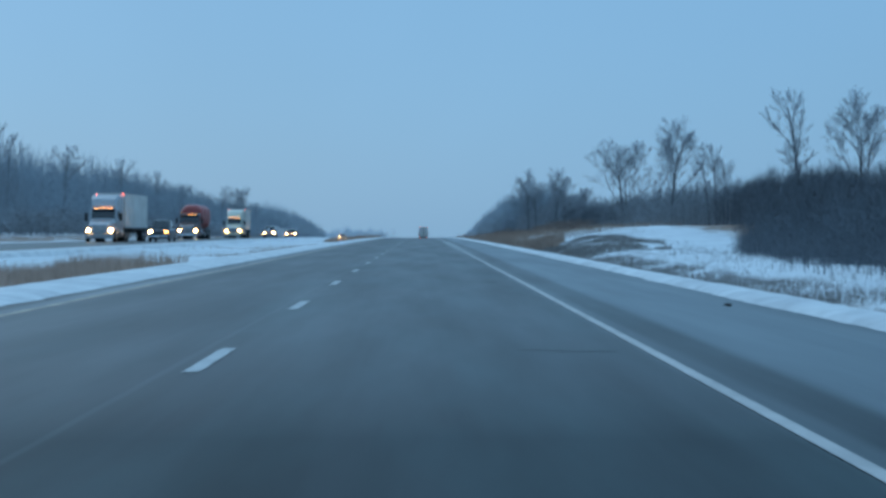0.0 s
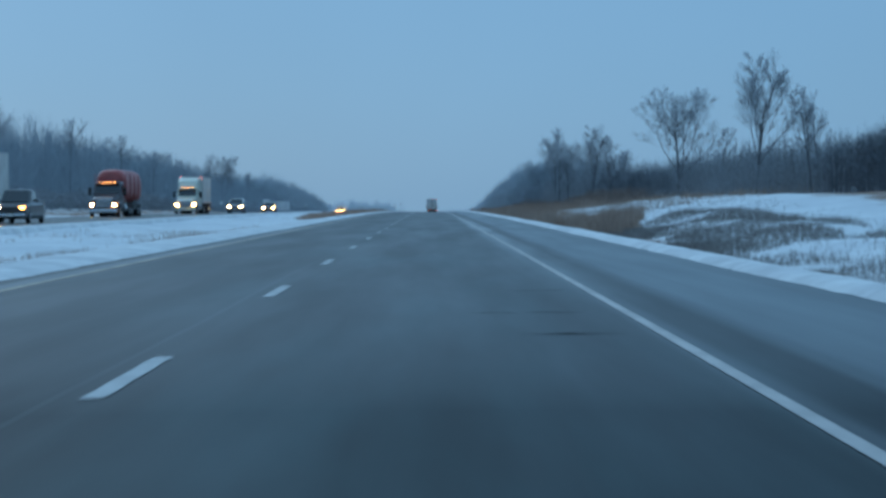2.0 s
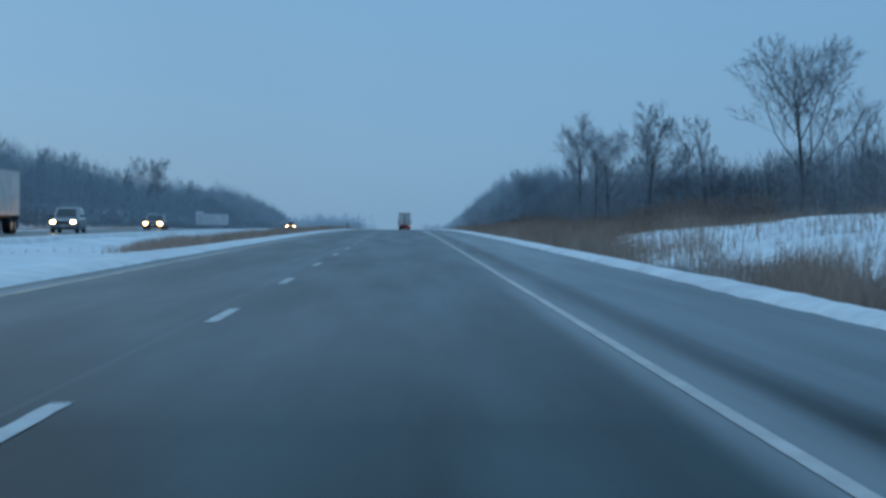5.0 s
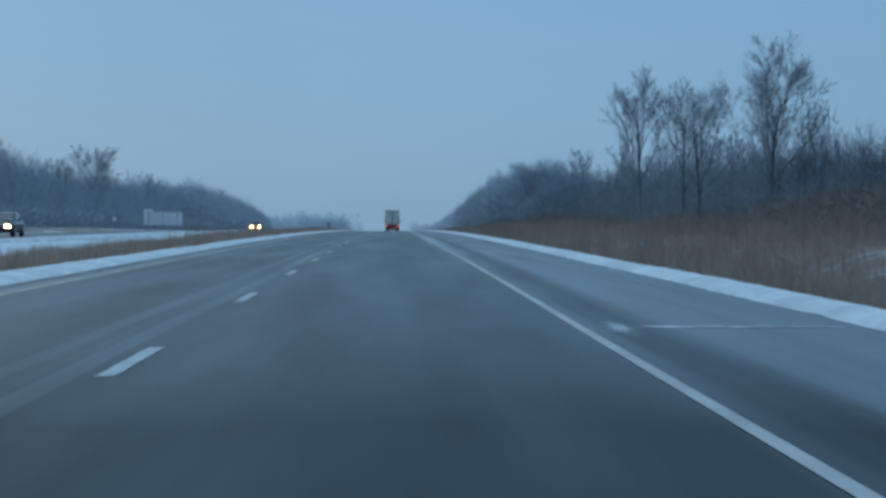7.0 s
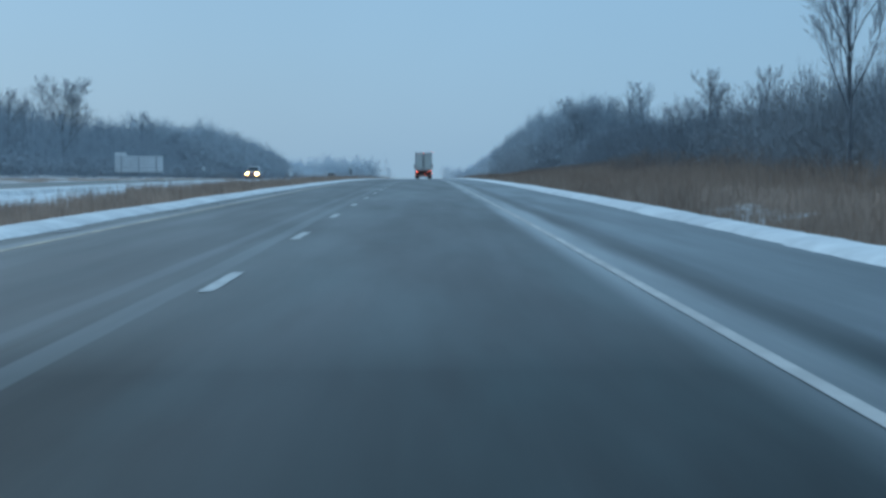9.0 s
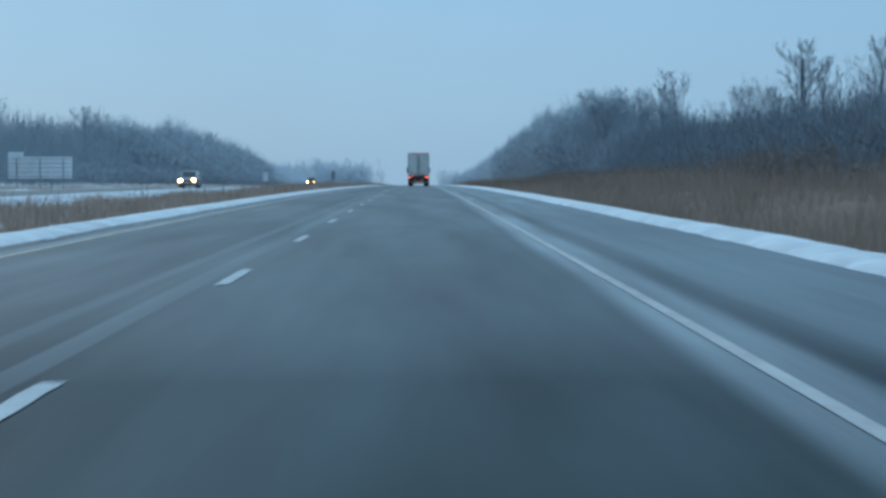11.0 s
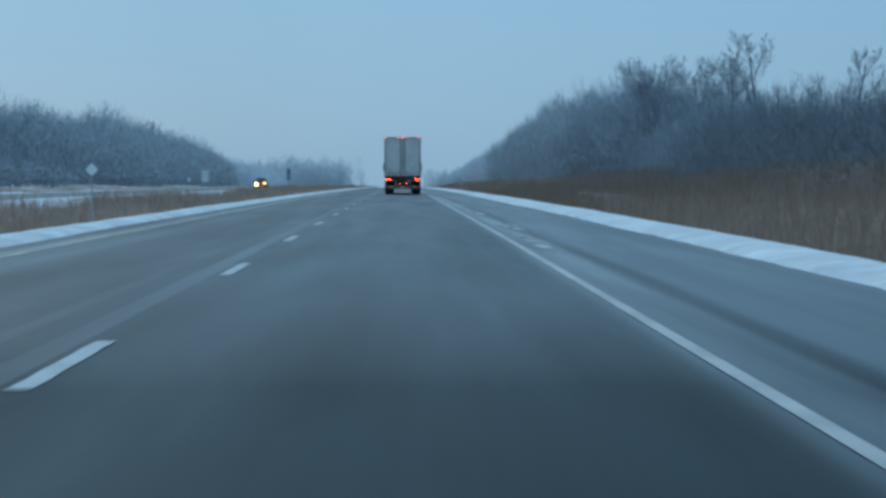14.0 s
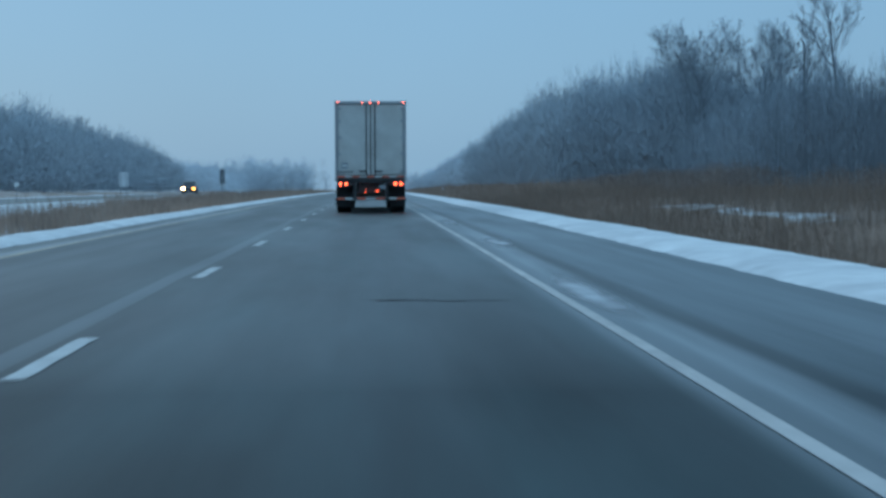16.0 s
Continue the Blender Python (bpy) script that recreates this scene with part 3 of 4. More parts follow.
    y = r.uniform(y0, y1, count)
    x = x_of(y, r.uniform(0, 1, count))
    clump = np.array([noise.noise((a * 0.35, b * 0.22, 5.0)) for a, b in zip(x, y)])
    ok = clump > -0.25
    if keep is not None:
        ok &= keep(x, y)
    x, y, clump = x[ok], y[ok], clump[ok]
    n = len(x)
    z = land(x, y)
    h = r.uniform(hmin, hmax, n) * (0.8 + 0.6 * np.clip(clump, -0.3, 0.6))
    a = r.uniform(0, 2 * math.pi, n)
    lean, b = r.uniform(0.05, 0.45, n) * h, r.uniform(0, 2 * math.pi, n)
    w = r.uniform(0.6, 1.4, n) * width
    dx, dy = np.cos(a) * w / 2, np.sin(a) * w / 2
    base = np.stack([x, y, z - 0.05], 1)
    side = np.stack([dx, dy, np.zeros(n)], 1)
    mid = base + np.stack([np.cos(b) * lean * 0.3, np.sin(b) * lean * 0.3, h * 0.6], 1)
    tip = base + np.stack([np.cos(b) * lean, np.sin(b) * lean, h], 1)
    v = np.stack([base - side, base + side, mid + side * 0.8, mid - side * 0.8, tip], 1).reshape(-1, 3)
    k = np.arange(n)[:, None] * 5
    f = (k + np.array([[0, 1, 2, 3]])).tolist() + (k + np.array([[3, 2, 4]])).tolist()
    return tagged(soup(name, v.tolist(), f, mat), label, "grass", kind="stuff")


def right_outer(y):
    return 6.3 + 0.9 * np.clip((y - 250) / 330, 0, 1.1)


def snow_gap(x, y):
    """Open snow behind the first rows of reeds."""
    wave = 0.9 * np.sin(y * 0.31) + 0.6 * np.sin(y * 0.83 + x)
    spot = np.sin(x * 23.0 + y * 7.7) > -0.45
    return spot & (((x > 13.4 + 0.5 * wave) & (x < 15.2 + 0.5 * wave) & (y > 612) & (y < 658)) | ((x > 11.8 + 0.4 * wave) & (x < 13.2 + 0.4 * wave) & (y > 335) & (y < 352)) | ((x > 8.5 + 0.3 * wave) & (x < 12.2 + 0.4 * wave) & (y > 362) & (y < 387)))


blades("reeds", 60000, lambda y, u: right_outer(y) + 0.5 + 17 * u ** 1.5, 240, 570, 0.8, 1.6, 0.019, M_REED, "dense brown dead reeds and grass along the ditch", keep=lambda x, y: ((y > 288 + 8 * np.sin(x)) | (x < 11.5 + 1.5 * np.sin(y * 0.13))) & ~snow_gap(x, y), seed=2)
blades("dark_reeds", 48000, lambda y, u: right_outer(y) + 0.5 + 17 * u ** 1.4, 565, 740, 0.5, 1.35, 0.015, M_DARKREED, "dark wet reeds and weeds along the ditch", keep=lambda x, y: ~snow_gap(x, y), seed=21)
blades("reed_patch", 22000, lambda y, u: 7.2 + 5.9 * u, 172, 244, 0.7, 1.5, 0.02, M_REED, "patch of brown dead reeds in the ditch",
       keep=lambda x, y: ((y - 201) / 22) ** 2 + ((x - 10.1) / 2.8) ** 2 < 1 + 0.5 * np.sin(x * 2.1) * np.sin(y * 0.33), seed=3)
blades("far_reeds", 16000, lambda y, u: right_outer(y) + 0.5 + 20 * u, 720, 1250, 0.9, 1.8, 0.07, M_REED, "brown dead reeds beside the far road", seed=4)
blades("weeds", 20000, lambda y, u: 7.0 + 4.5 * u + 8 * u ** 3, 20, 240, 0.12, 0.38, 0.014, M_WEED, "thin dead weeds standing in the snow", seed=5)
blades("ditch_weeds", 58000, lambda y, u: 6.9 + 4.8 * u ** 1.3, 30, 244, 0.15, 0.46, 0.013, M_WEED, "grey dead weeds along the snowy ditch", seed=6)
blades("median_grass", 9000, lambda y, u: -8.3 - 4.5 * u, 28, 76, 0.3, 0.75, 0.02, M_STRAW, "straw-coloured dead grass in the median", seed=7)
blades("median_grass_strip", 30000, lambda y, u: -8.2 - 4.0 * u, 250, 392, 0.3, 0.75, 0.019, M_STRAW, "straw-coloured dead grass in the median", seed=8)
blades("median_grass_field", 45000, lambda y, u: -8.2 + (median_edge(y) + 8.4) * u, 390, 760, 0.30, 0.75, 0.024, M_STRAW, "straw-coloured dead grass filling the median", seed=9)
blades("median_reeds", 16000, lambda y, u: -8.6 - 8.5 * u, 330, 800, 0.6, 1.2, 0.035, M_REED, "brown weeds among the median grass", keep=lambda x, y: (x > median_edge(y) + 0.6) & (y > 540) | (x > -10.5), seed=10)
blades("far_median_grass", 14000, lambda y, u: -8.4 - 9 * u, 760, 1300, 0.6, 1.2, 0.06, M_REED, "brown dead grass in the far median", seed=11)
blades("median_weeds", 9000, lambda y, u: -8.6 - 3.4 * u - 5 * u ** 5, 76, 250, 0.08, 0.34, 0.016, M_REED, "sparse dead weeds in the median snow", keep=lambda x, y: np.sin(y * 0.13) + np.sin(y * 0.047 + 1) > 0.35, seed=12)


blades("bank_weeds", 9000, lambda y, u: right_outer(y) - 0.35 + 0.9 * u, 30, 700, 0.10, 0.42, 0.016, M_REED, "thin dead grass poking through the back of the snow bank", keep=lambda x, y: np.sin(y * 0.21) + np.sin(y * 0.083 + 2) + np.sin(y * 0.9) * 0.4 > 0.1, seed=22)
blades("mound_weeds", 22000, lambda y, u: 9.0 + 7.5 * u + 0.8 * np.sin(y * 0.09), 136, 186, 0.18, 0.50, 0.016, M_WEED, "band of brown weeds across the snowy mound", seed=13)
blades("weed_clump", 3600, lambda y, u: 6.7 + 2.3 * u, 60, 82, 0.22, 0.55, 0.016, M_WEED, "thick clump of grey dead weeds in the snow", seed=23)
blades("field_weeds", 5000, lambda y, u: 11.5 + 14 * u, 200, 312, 0.3, 0.9, 0.022, M_REED, "thin dead weeds standing in the snow", seed=14)


# ---- woods ----
def thicket_mesh(name, length, depth, height, stems, twigs, seed, w=0.016):
    r = np.random.RandomState(seed)
    V, F = [], []

    def prism(p, q, ra, rb):
        d = Vector(q) - Vector(p)
        s = d.orthogonal().normalized()
        t = d.normalized().cross(s)
        k = len(V)
        for c, rad in ((p, ra), (q, rb)):
            for j in range(3):
                a = j * 2.0944
                V.append(tuple(Vector(c) + rad * (math.cos(a) * s + math.sin(a) * t)))
        for j in range(3):
            F.append((k + j, k + (j + 1) % 3, k + 3 + (j + 1) % 3, k + 3 + j))

    for _ in range(stems):
        x, y = r.uniform(0, depth), r.uniform(-length / 2, length / 2)
        front = 0.60 + 0.40 * min(1.0, x / (depth * 0.6)) ** 0.7
        h = height * front * r.uniform(0.72, 1.0) * (1 + 0.20 * noise.noise((y * 0.16, x * 0.2, seed)))
        lx, ly = r.uniform(-0.07, 0.07, 2) * h
        rad = 0.014 + 0.0045 * h
        mid = (x + lx * 0.4, y + ly * 0.4, h * 0.45)
        top = (x + lx, y + ly, h * 0.93)
        prism((x, y, -0.4), mid, rad, rad * 0.6)
        prism(mid, top, rad * 0.6, 0.006)
        # a rounded crown: twigs from the stem to points inside an egg, the lower ones reaching down the stem
        wide = (0.17 + 0.10 * r.uniform()) * h + 0.5
        for _ in range(twigs):
            a, u = r.uniform(0, 6.2832), r.uniform(-1.0, 1.0)
            k = r.uniform(0.45, 1.0) ** 0.6
            cz = 0.56 + 0.44 * u * k
            rr = wide * math.sqrt(max(0.02, 1 - u * u)) * k * r.uniform(0.5, 1.0)
            px, py, pz = x + lx * cz + rr * math.cos(a), y + ly * cz + rr * math.sin(a), h * cz
            t = max(0.03, cz - r.uniform(0.06, 0.17))
            s2, a2 = r.uniform(0.30, 0.80), a + r.uniform(-0.5, 0.5)
            bx, by, bz = x + lx * t + s2 * rr * math.cos(a2), y + ly * t + s2 * rr * math.sin(a2), h * t
            b2 = r.uniform(0, 6.2832)
            k = len(V)
            V.append((bx - math.sin(a + b2) * w, by + math.cos(a + b2) * w, bz))
            V.append((bx + math.sin(a + b2) * w, by - math.cos(a + b2) * w, bz + 0.02))
            V.append((px, py, pz))
            F.append((k, k + 1, k + 2))
            if b2 > 3.6:
                continue
            sw = 0.16 * (wide + 0.05 * h)
            V.append((px + r.uniform(-sw, sw) * 1.6, py + r.uniform(-sw, sw) * 1.6, pz - r.uniform(-0.2, 1.0) * sw))
            F.append((k, k + 1, k + 3))
    me = bpy.data.meshes.new(name)
    me.from_pydata(V, [], F)
    me.update()
    me.materials.append(M_BRUSH)
    return me


THICKETS = [thicket_mesh("thicket", 26, 13, 8.0, 92, 40, s, 0.020) for s in (11, 12, 13)]
FAR_THICKETS = [thicket_mesh("far_thicket", 26, 13, 16.0, 54, 92, s, 0.033) for s in (14, 15, 16)]


def thicket(x, y, height, side, mat, label, wide=1.0, sparse=False):
    far = sparse or wide > 1.2
    ob = new("thicket", random.choice(FAR_THICKETS if far else THICKETS))
    ob.material_slots[0].link = "OBJECT"
    ob.material_slots[0].material = mat
    ob.location = (x, y, float(land(x + side * 4, y)))
    ob.scale = (side * wide, random.choice((-1, 1)) * wide, height / (13.5 if wide > 1.2 else 16.0 if far else 7.6))
    return tagged(ob, label, "thicket", kind="stuff")


# farther brush gets a colour with more haze mixed in
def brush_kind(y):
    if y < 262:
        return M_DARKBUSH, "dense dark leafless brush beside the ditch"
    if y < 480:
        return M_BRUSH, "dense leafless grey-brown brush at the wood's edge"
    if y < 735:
        return M_MIDBRUSH, "dense leafless brush at the wood's edge, blue-grey haze in its colour"
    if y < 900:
        return M_HAZETHIN, "dense leafless brush with thin haze in its colour"
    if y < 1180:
        return M_HAZEMID, "far leafless wood, pale with haze in its colour"
    return M_HAZETHICK, "far leafless wood, nearly white with haze in its colour"


def right_edge(y):
    pts = [(60, 13.5), (70, 14), (100, 16.8), (130, 20.6), (160, 26), (200, 31.5), (255, 36), (275, 31), (330, 29), (400, 20), (520, 20), (620, 27), (700, 31), (1000, 31), (1500, 27), (1800, 24)]
    return float(np.interp(y, [p[0] for p in pts], [p[1] for p in pts]))


def right_height(y):
    pts = [(60, 4), (150, 5), (230, 7.2), (270, 8.8), (330, 9.0), (400, 8.5), (520, 8), (600, 8.5), (690, 10.8), (770, 13), (840, 16.5), (900, 20.5), (1000, 24), (1050, 24.5), (1100, 23), (1200, 18.5), (1500, 14.5), (1800, 11)]
    return float(np.interp(y, [p[0] for p in pts], [p[1] for p in pts]))


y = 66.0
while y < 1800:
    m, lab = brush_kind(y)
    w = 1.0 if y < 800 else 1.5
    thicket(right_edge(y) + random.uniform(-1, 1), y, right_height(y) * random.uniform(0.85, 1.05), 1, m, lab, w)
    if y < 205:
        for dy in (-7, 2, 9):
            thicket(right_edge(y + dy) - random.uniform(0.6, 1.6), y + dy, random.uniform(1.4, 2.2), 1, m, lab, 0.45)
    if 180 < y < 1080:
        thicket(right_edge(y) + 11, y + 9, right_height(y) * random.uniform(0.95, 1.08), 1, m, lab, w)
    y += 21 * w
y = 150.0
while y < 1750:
    # haze painted into the wood's colour thickens along the road
    m, lab = (M_BRUSH, "leafless grey wood across the highway") if y < 290 else (M_HAZETHIN, "leafless wood across the highway with thin haze in its colour") if y < 860 else (M_HAZEMID, "far leafless wood, pale with haze in its colour") if y < 1200 else (M_HAZETHICK, "far leafless wood, nearly white with haze in its colour")
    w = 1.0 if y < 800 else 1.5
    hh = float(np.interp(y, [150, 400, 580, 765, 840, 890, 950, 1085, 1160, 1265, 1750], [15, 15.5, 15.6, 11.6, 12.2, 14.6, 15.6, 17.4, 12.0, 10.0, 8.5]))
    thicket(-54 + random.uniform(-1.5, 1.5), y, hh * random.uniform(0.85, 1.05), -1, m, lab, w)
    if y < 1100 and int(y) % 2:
        thicket(-43.0 + random.uniform(-1, 1), y - 40, random.uniform(3.2, 4.8), -1, M_BRUSH if y < 500 else M_HAZETHIN, "low leafless bushes before the wood", w, True)
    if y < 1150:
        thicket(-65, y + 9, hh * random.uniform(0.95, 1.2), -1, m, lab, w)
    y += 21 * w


for x, y, h in ((22.0, 357, 6.4), (23.5, 340, 5.8), (37, 246, 7.6), (41, 236, 7.8), (44, 256, 7.5), (40, 224, 6.5)):
    thicket(x, y, h, 1, M_DARKBUSH, "dense dark rounded brush among the trees", 0.6)


y = 300.0
while y < 780:
    thicket(random.uniform(15.5, 22) + (3 if 600 < y else 0), y, random.uniform(1.8, 3.0), 1, M_SHRUB, "low tangled brown shrubs among the reeds", 0.55)
    y += random.uniform(9, 16)


for x, y, h in ((19.5, 352, 4.2), (18.5, 366, 4.6), (18.0, 380, 4.8), (19.0, 395, 5.0), (18.8, 408, 5.6), (22.5, 420, 6.4), (26.5, 262, 3.8), (28.0, 276, 4.0), (28.0, 322, 4.2), (26.5, 338, 4.4), (22.0, 345, 4.0), (19.5, 418, 6.2)):
    thicket(x, y, h, 1, M_BRUSH, "dense leafless brush round the feet of the trees", 0.7)


# far belt of trees where the road drops out of sight, thick haze in its colour
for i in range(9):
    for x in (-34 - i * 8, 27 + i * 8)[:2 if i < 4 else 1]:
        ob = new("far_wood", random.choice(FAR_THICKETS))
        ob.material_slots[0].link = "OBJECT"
        ob.material_slots[0].material = M_HAZETHICK
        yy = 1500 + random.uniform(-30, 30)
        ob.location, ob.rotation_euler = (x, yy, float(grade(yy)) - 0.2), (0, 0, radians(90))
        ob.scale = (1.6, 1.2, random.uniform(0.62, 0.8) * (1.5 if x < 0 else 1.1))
        tagged(ob, "far leafless wood, nearly white with haze in its colour", "wood", kind="stuff")


def tree_model(seed, height, spread, low, reach=0.5, stem=0.72, egg=None):
    """A leafless tree: the trunk with its limbs, and a crown of fine branches."""
    r = random.Random(seed)
    trunk, crown = ([], []), ([], [])

    def tube(store, pts, radii, n):
        V, F = store
        k0 = len(V)
        for i, (p, rad) in enumerate(zip(pts, radii)):
            d = (pts[min(i + 1, len(pts) - 1)] - pts[max(i - 1, 0)]).normalized()
            s = d.orthogonal().normalized()
            t = d.cross(s)
            for j in range(n):
                a = 2 * math.pi * j / n
                V.append(tuple(p + rad * (math.cos(a) * s + math.sin(a) * t)))
        for i in range(len(pts) - 1):
            for j in range(n):
                a, b = k0 + i * n + j, k0 + i * n + (j + 1) % n
                F.append((a, b, b + n, a + n))

    def grow(start, way, length, rad, level):
        segs = (6, 5, 3, 2, 1)[level]
        pts, d = [start], way.normalized()
        for _ in range(segs):
            wob = 0.05 if level == 0 else 0.17 + 0.05 * level
            d = (d + Vector((r.uniform(-wob, wob), r.uniform(-wob, wob), r.uniform(-0.05, 0.10 + 0.05 * level)))).normalized()
            pts.append(pts[-1] + d * (length / segs))
            if egg and level in (1, 2):
                p = pts[-1] / height
                if (p.x * p.x + p.y * p.y) / egg[0] ** 2 + ((p.z - egg[1]) / egg[2]) ** 2 > 1 and p.z > 0.25:
                    break
        share = (len(pts) - 1) / segs
        segs, length = len(pts) - 1, length * (0.35 + 0.65 * share)
        end = max(rad * (0.35 if level else 0.30), 0.006)
        if level == 4:
            V, F = crown
            k, s = len(V), d.orthogonal().normalized()
            s.rotate(Matrix.Rotation(r.uniform(0, 3.14), 3, d))
            V.extend([tuple(start + s * rad), tuple(start - s * rad), tuple(pts[-1])])
            F.append((k, k + 1, k + 2))
            return
        tube(trunk if level < 2 else crown, pts, [rad + (end - rad) * i / segs for i in range(segs + 1)], (8, 6, 4, 3, 3)[level])
        count = (r.randint(9, 10) + (4 if egg else 0), r.randint(7, 8), r.randint(6, 7) + (1 if egg else 0), r.randint(5, 7) + (3 if egg else 0))[level]
        count = max(2, round(count * share))
        for c in range(count):
            lo = low if level == 0 else 0.25
            f = lo + (1 - lo) * (c + r.uniform(0.2, 0.9)) / count
            i = min(int(f * segs), segs - 1)
            p = pts[i].lerp(pts[i + 1], f * segs - i)
            axis = (pts[i + 1] - pts[i]).normalized()
            out = axis.orthogonal().normalized()
            out.rotate(Matrix.Rotation(c * 2.4 + r.uniform(-0.5, 0.5), 3, axis))
            ang = radians(r.uniform(26, 58)) * spread
            nd = axis * math.cos(ang) + out * math.sin(ang)
            ln = length * (reach, 0.50, 0.54, 0.70)[level] * r.uniform(0.75, 1.1) * ((0.95 - 0.25 * f if egg else 0.55 + 0.65 * math.sin(math.pi * min(1, max(0, (f - lo) / (1 - lo))))) if level == 0 else 1.15 - 0.45 * f)
            grow(p, nd, ln, max(rad * (1 - 0.7 * f) * r.uniform(0.38, 0.54), 0.013), level + 1)

    grow(Vector((0, 0, -0.4)), Vector((r.uniform(-0.06, 0.06), r.uniform(-0.06, 0.06), 1)), height * stem, 0.0145 * height, 0)
    top = max(v[2] for v in crown[0])
    ob = new("tree")
    ob.empty_display_size = top
    a = soup("trunk", *trunk, M_BARK, ob)
    b = soup("crown", *crown, M_TWIG, ob, "fine bare twigs")
    for q in (a, b):
        for p in q.data.polygons:
            p.use_smooth = True
    return ob


TREES = [tree_model(31, 15, 0.80, 0.30, 0.55), tree_model(32, 15, 0.95, 0.30, 0.55), tree_model(33, 14, 0.55, 0.22, 0.26, 0.88), tree_model(34, 13, 1.05, 0.26, 0.58), tree_model(35, 14, 0.60, 0.30, 0.30, 0.85),
         tree_model(36, 15, 0.66, 0.34, 0.80, 0.68, (0.27, 0.60, 0.37)), tree_model(37, 15, 0.84, 0.32, 0.86, 0.64, (0.32, 0.58, 0.37))]


def tree(kind, x, y, height, label, turn=None, narrow=1.0):
    src = TREES[kind]
    ob = copy_thing(src, Matrix.Identity(4))
    s = height / src.empty_display_size
    ob.matrix_basis = Matrix.LocRotScale((x, y, float(land(x, y))), Euler((0, 0, radians(random.uniform(0, 360) if turn is None else turn))), (s * narrow, s * narrow, s))
    # far trees swap to the brush tones, the farthest with haze painted in
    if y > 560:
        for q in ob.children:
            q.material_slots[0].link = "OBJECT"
            q.material_slots[0].material = (M_HAZETHIN if y > 700 else M_BRUSH) if q.data.name.startswith("crown") or y > 900 else M_MIDBRUSH if y > 700 else M_BARK
    return tagged(ob, label, "tree", "bare trees along the highway")


TALL = "tall leafless tree with a spreading crown above the brush"
SLIM = "slim leafless tree standing out of the brush"
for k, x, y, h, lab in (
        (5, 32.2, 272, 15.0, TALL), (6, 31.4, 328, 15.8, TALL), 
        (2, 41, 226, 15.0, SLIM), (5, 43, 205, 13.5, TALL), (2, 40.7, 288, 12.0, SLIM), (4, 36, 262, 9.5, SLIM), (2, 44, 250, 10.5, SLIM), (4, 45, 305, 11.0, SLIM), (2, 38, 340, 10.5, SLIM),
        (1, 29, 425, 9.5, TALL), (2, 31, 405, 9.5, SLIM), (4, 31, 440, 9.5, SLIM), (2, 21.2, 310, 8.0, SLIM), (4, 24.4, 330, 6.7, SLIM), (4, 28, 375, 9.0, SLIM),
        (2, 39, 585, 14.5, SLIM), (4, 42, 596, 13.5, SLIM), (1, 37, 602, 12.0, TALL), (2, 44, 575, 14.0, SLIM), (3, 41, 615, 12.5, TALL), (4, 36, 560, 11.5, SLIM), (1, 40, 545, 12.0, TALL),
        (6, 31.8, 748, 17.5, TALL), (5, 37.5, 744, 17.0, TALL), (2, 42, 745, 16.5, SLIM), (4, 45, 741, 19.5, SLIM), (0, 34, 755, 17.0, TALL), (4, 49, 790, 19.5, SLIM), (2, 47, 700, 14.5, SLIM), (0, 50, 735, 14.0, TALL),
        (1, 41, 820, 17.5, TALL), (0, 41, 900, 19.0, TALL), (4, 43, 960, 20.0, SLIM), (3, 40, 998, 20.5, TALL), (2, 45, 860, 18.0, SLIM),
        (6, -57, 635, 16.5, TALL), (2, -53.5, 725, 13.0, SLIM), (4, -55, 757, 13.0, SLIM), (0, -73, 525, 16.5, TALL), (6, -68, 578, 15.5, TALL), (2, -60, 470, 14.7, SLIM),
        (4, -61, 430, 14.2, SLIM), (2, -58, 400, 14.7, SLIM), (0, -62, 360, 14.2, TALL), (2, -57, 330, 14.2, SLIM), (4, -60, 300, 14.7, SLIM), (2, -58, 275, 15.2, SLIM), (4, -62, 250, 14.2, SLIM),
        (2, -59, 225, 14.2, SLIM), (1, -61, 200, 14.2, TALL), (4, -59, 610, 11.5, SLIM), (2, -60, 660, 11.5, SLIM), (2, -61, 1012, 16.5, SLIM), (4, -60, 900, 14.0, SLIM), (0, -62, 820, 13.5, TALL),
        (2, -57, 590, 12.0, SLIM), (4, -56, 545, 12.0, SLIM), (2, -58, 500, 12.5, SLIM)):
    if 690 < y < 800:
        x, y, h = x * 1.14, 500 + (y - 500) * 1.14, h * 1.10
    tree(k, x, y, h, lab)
# the clump of old trees behind the reeds
for k, x, y, h, slim, turn in ((5, 20.0, 400, 13.6, 0.74, 40), (1, 18.3, 364, 10.6, 0.70, 130), (6, 19.9, 367, 10.2, 0.86, 200), (5, 22.6, 358, 12.2, 0.98, 290), (3, 25.6, 372, 9.0, 0.9, 75)):
    tree(k, x, y, h, "old leafless tree of a clump behind the reeds", turn, slim)
for t in TREES:
    for q in list(t.children_recursive) + [t]:
        bpy.data.objects.remove(q)


# ---- vehicles ----
def on_road(x, y, turn=0):
    return pose(x, y, float(grade(y)), -math.degrees(math.atan(slope(y))) * (1 if turn else -1), 0, turn)


def wheel(parent, x, y, r, w, side, dual=False):
    bm = bmesh.new()
    prof = [(0.0, r * 0.55), (0.02, r * 0.93), (0.06, r), (w - 0.06, r), (w - 0.02, r * 0.93), (w, r * 0.55)]
    n = 20
    rings = []
    for dx, rad in prof:
        rings.append([(x + side * (dx - w), y + rad * math.cos(2 * math.pi * i / n), r + rad * math.sin(2 * math.pi * i / n)) for i in range(n)])
    loft(bm, rings)
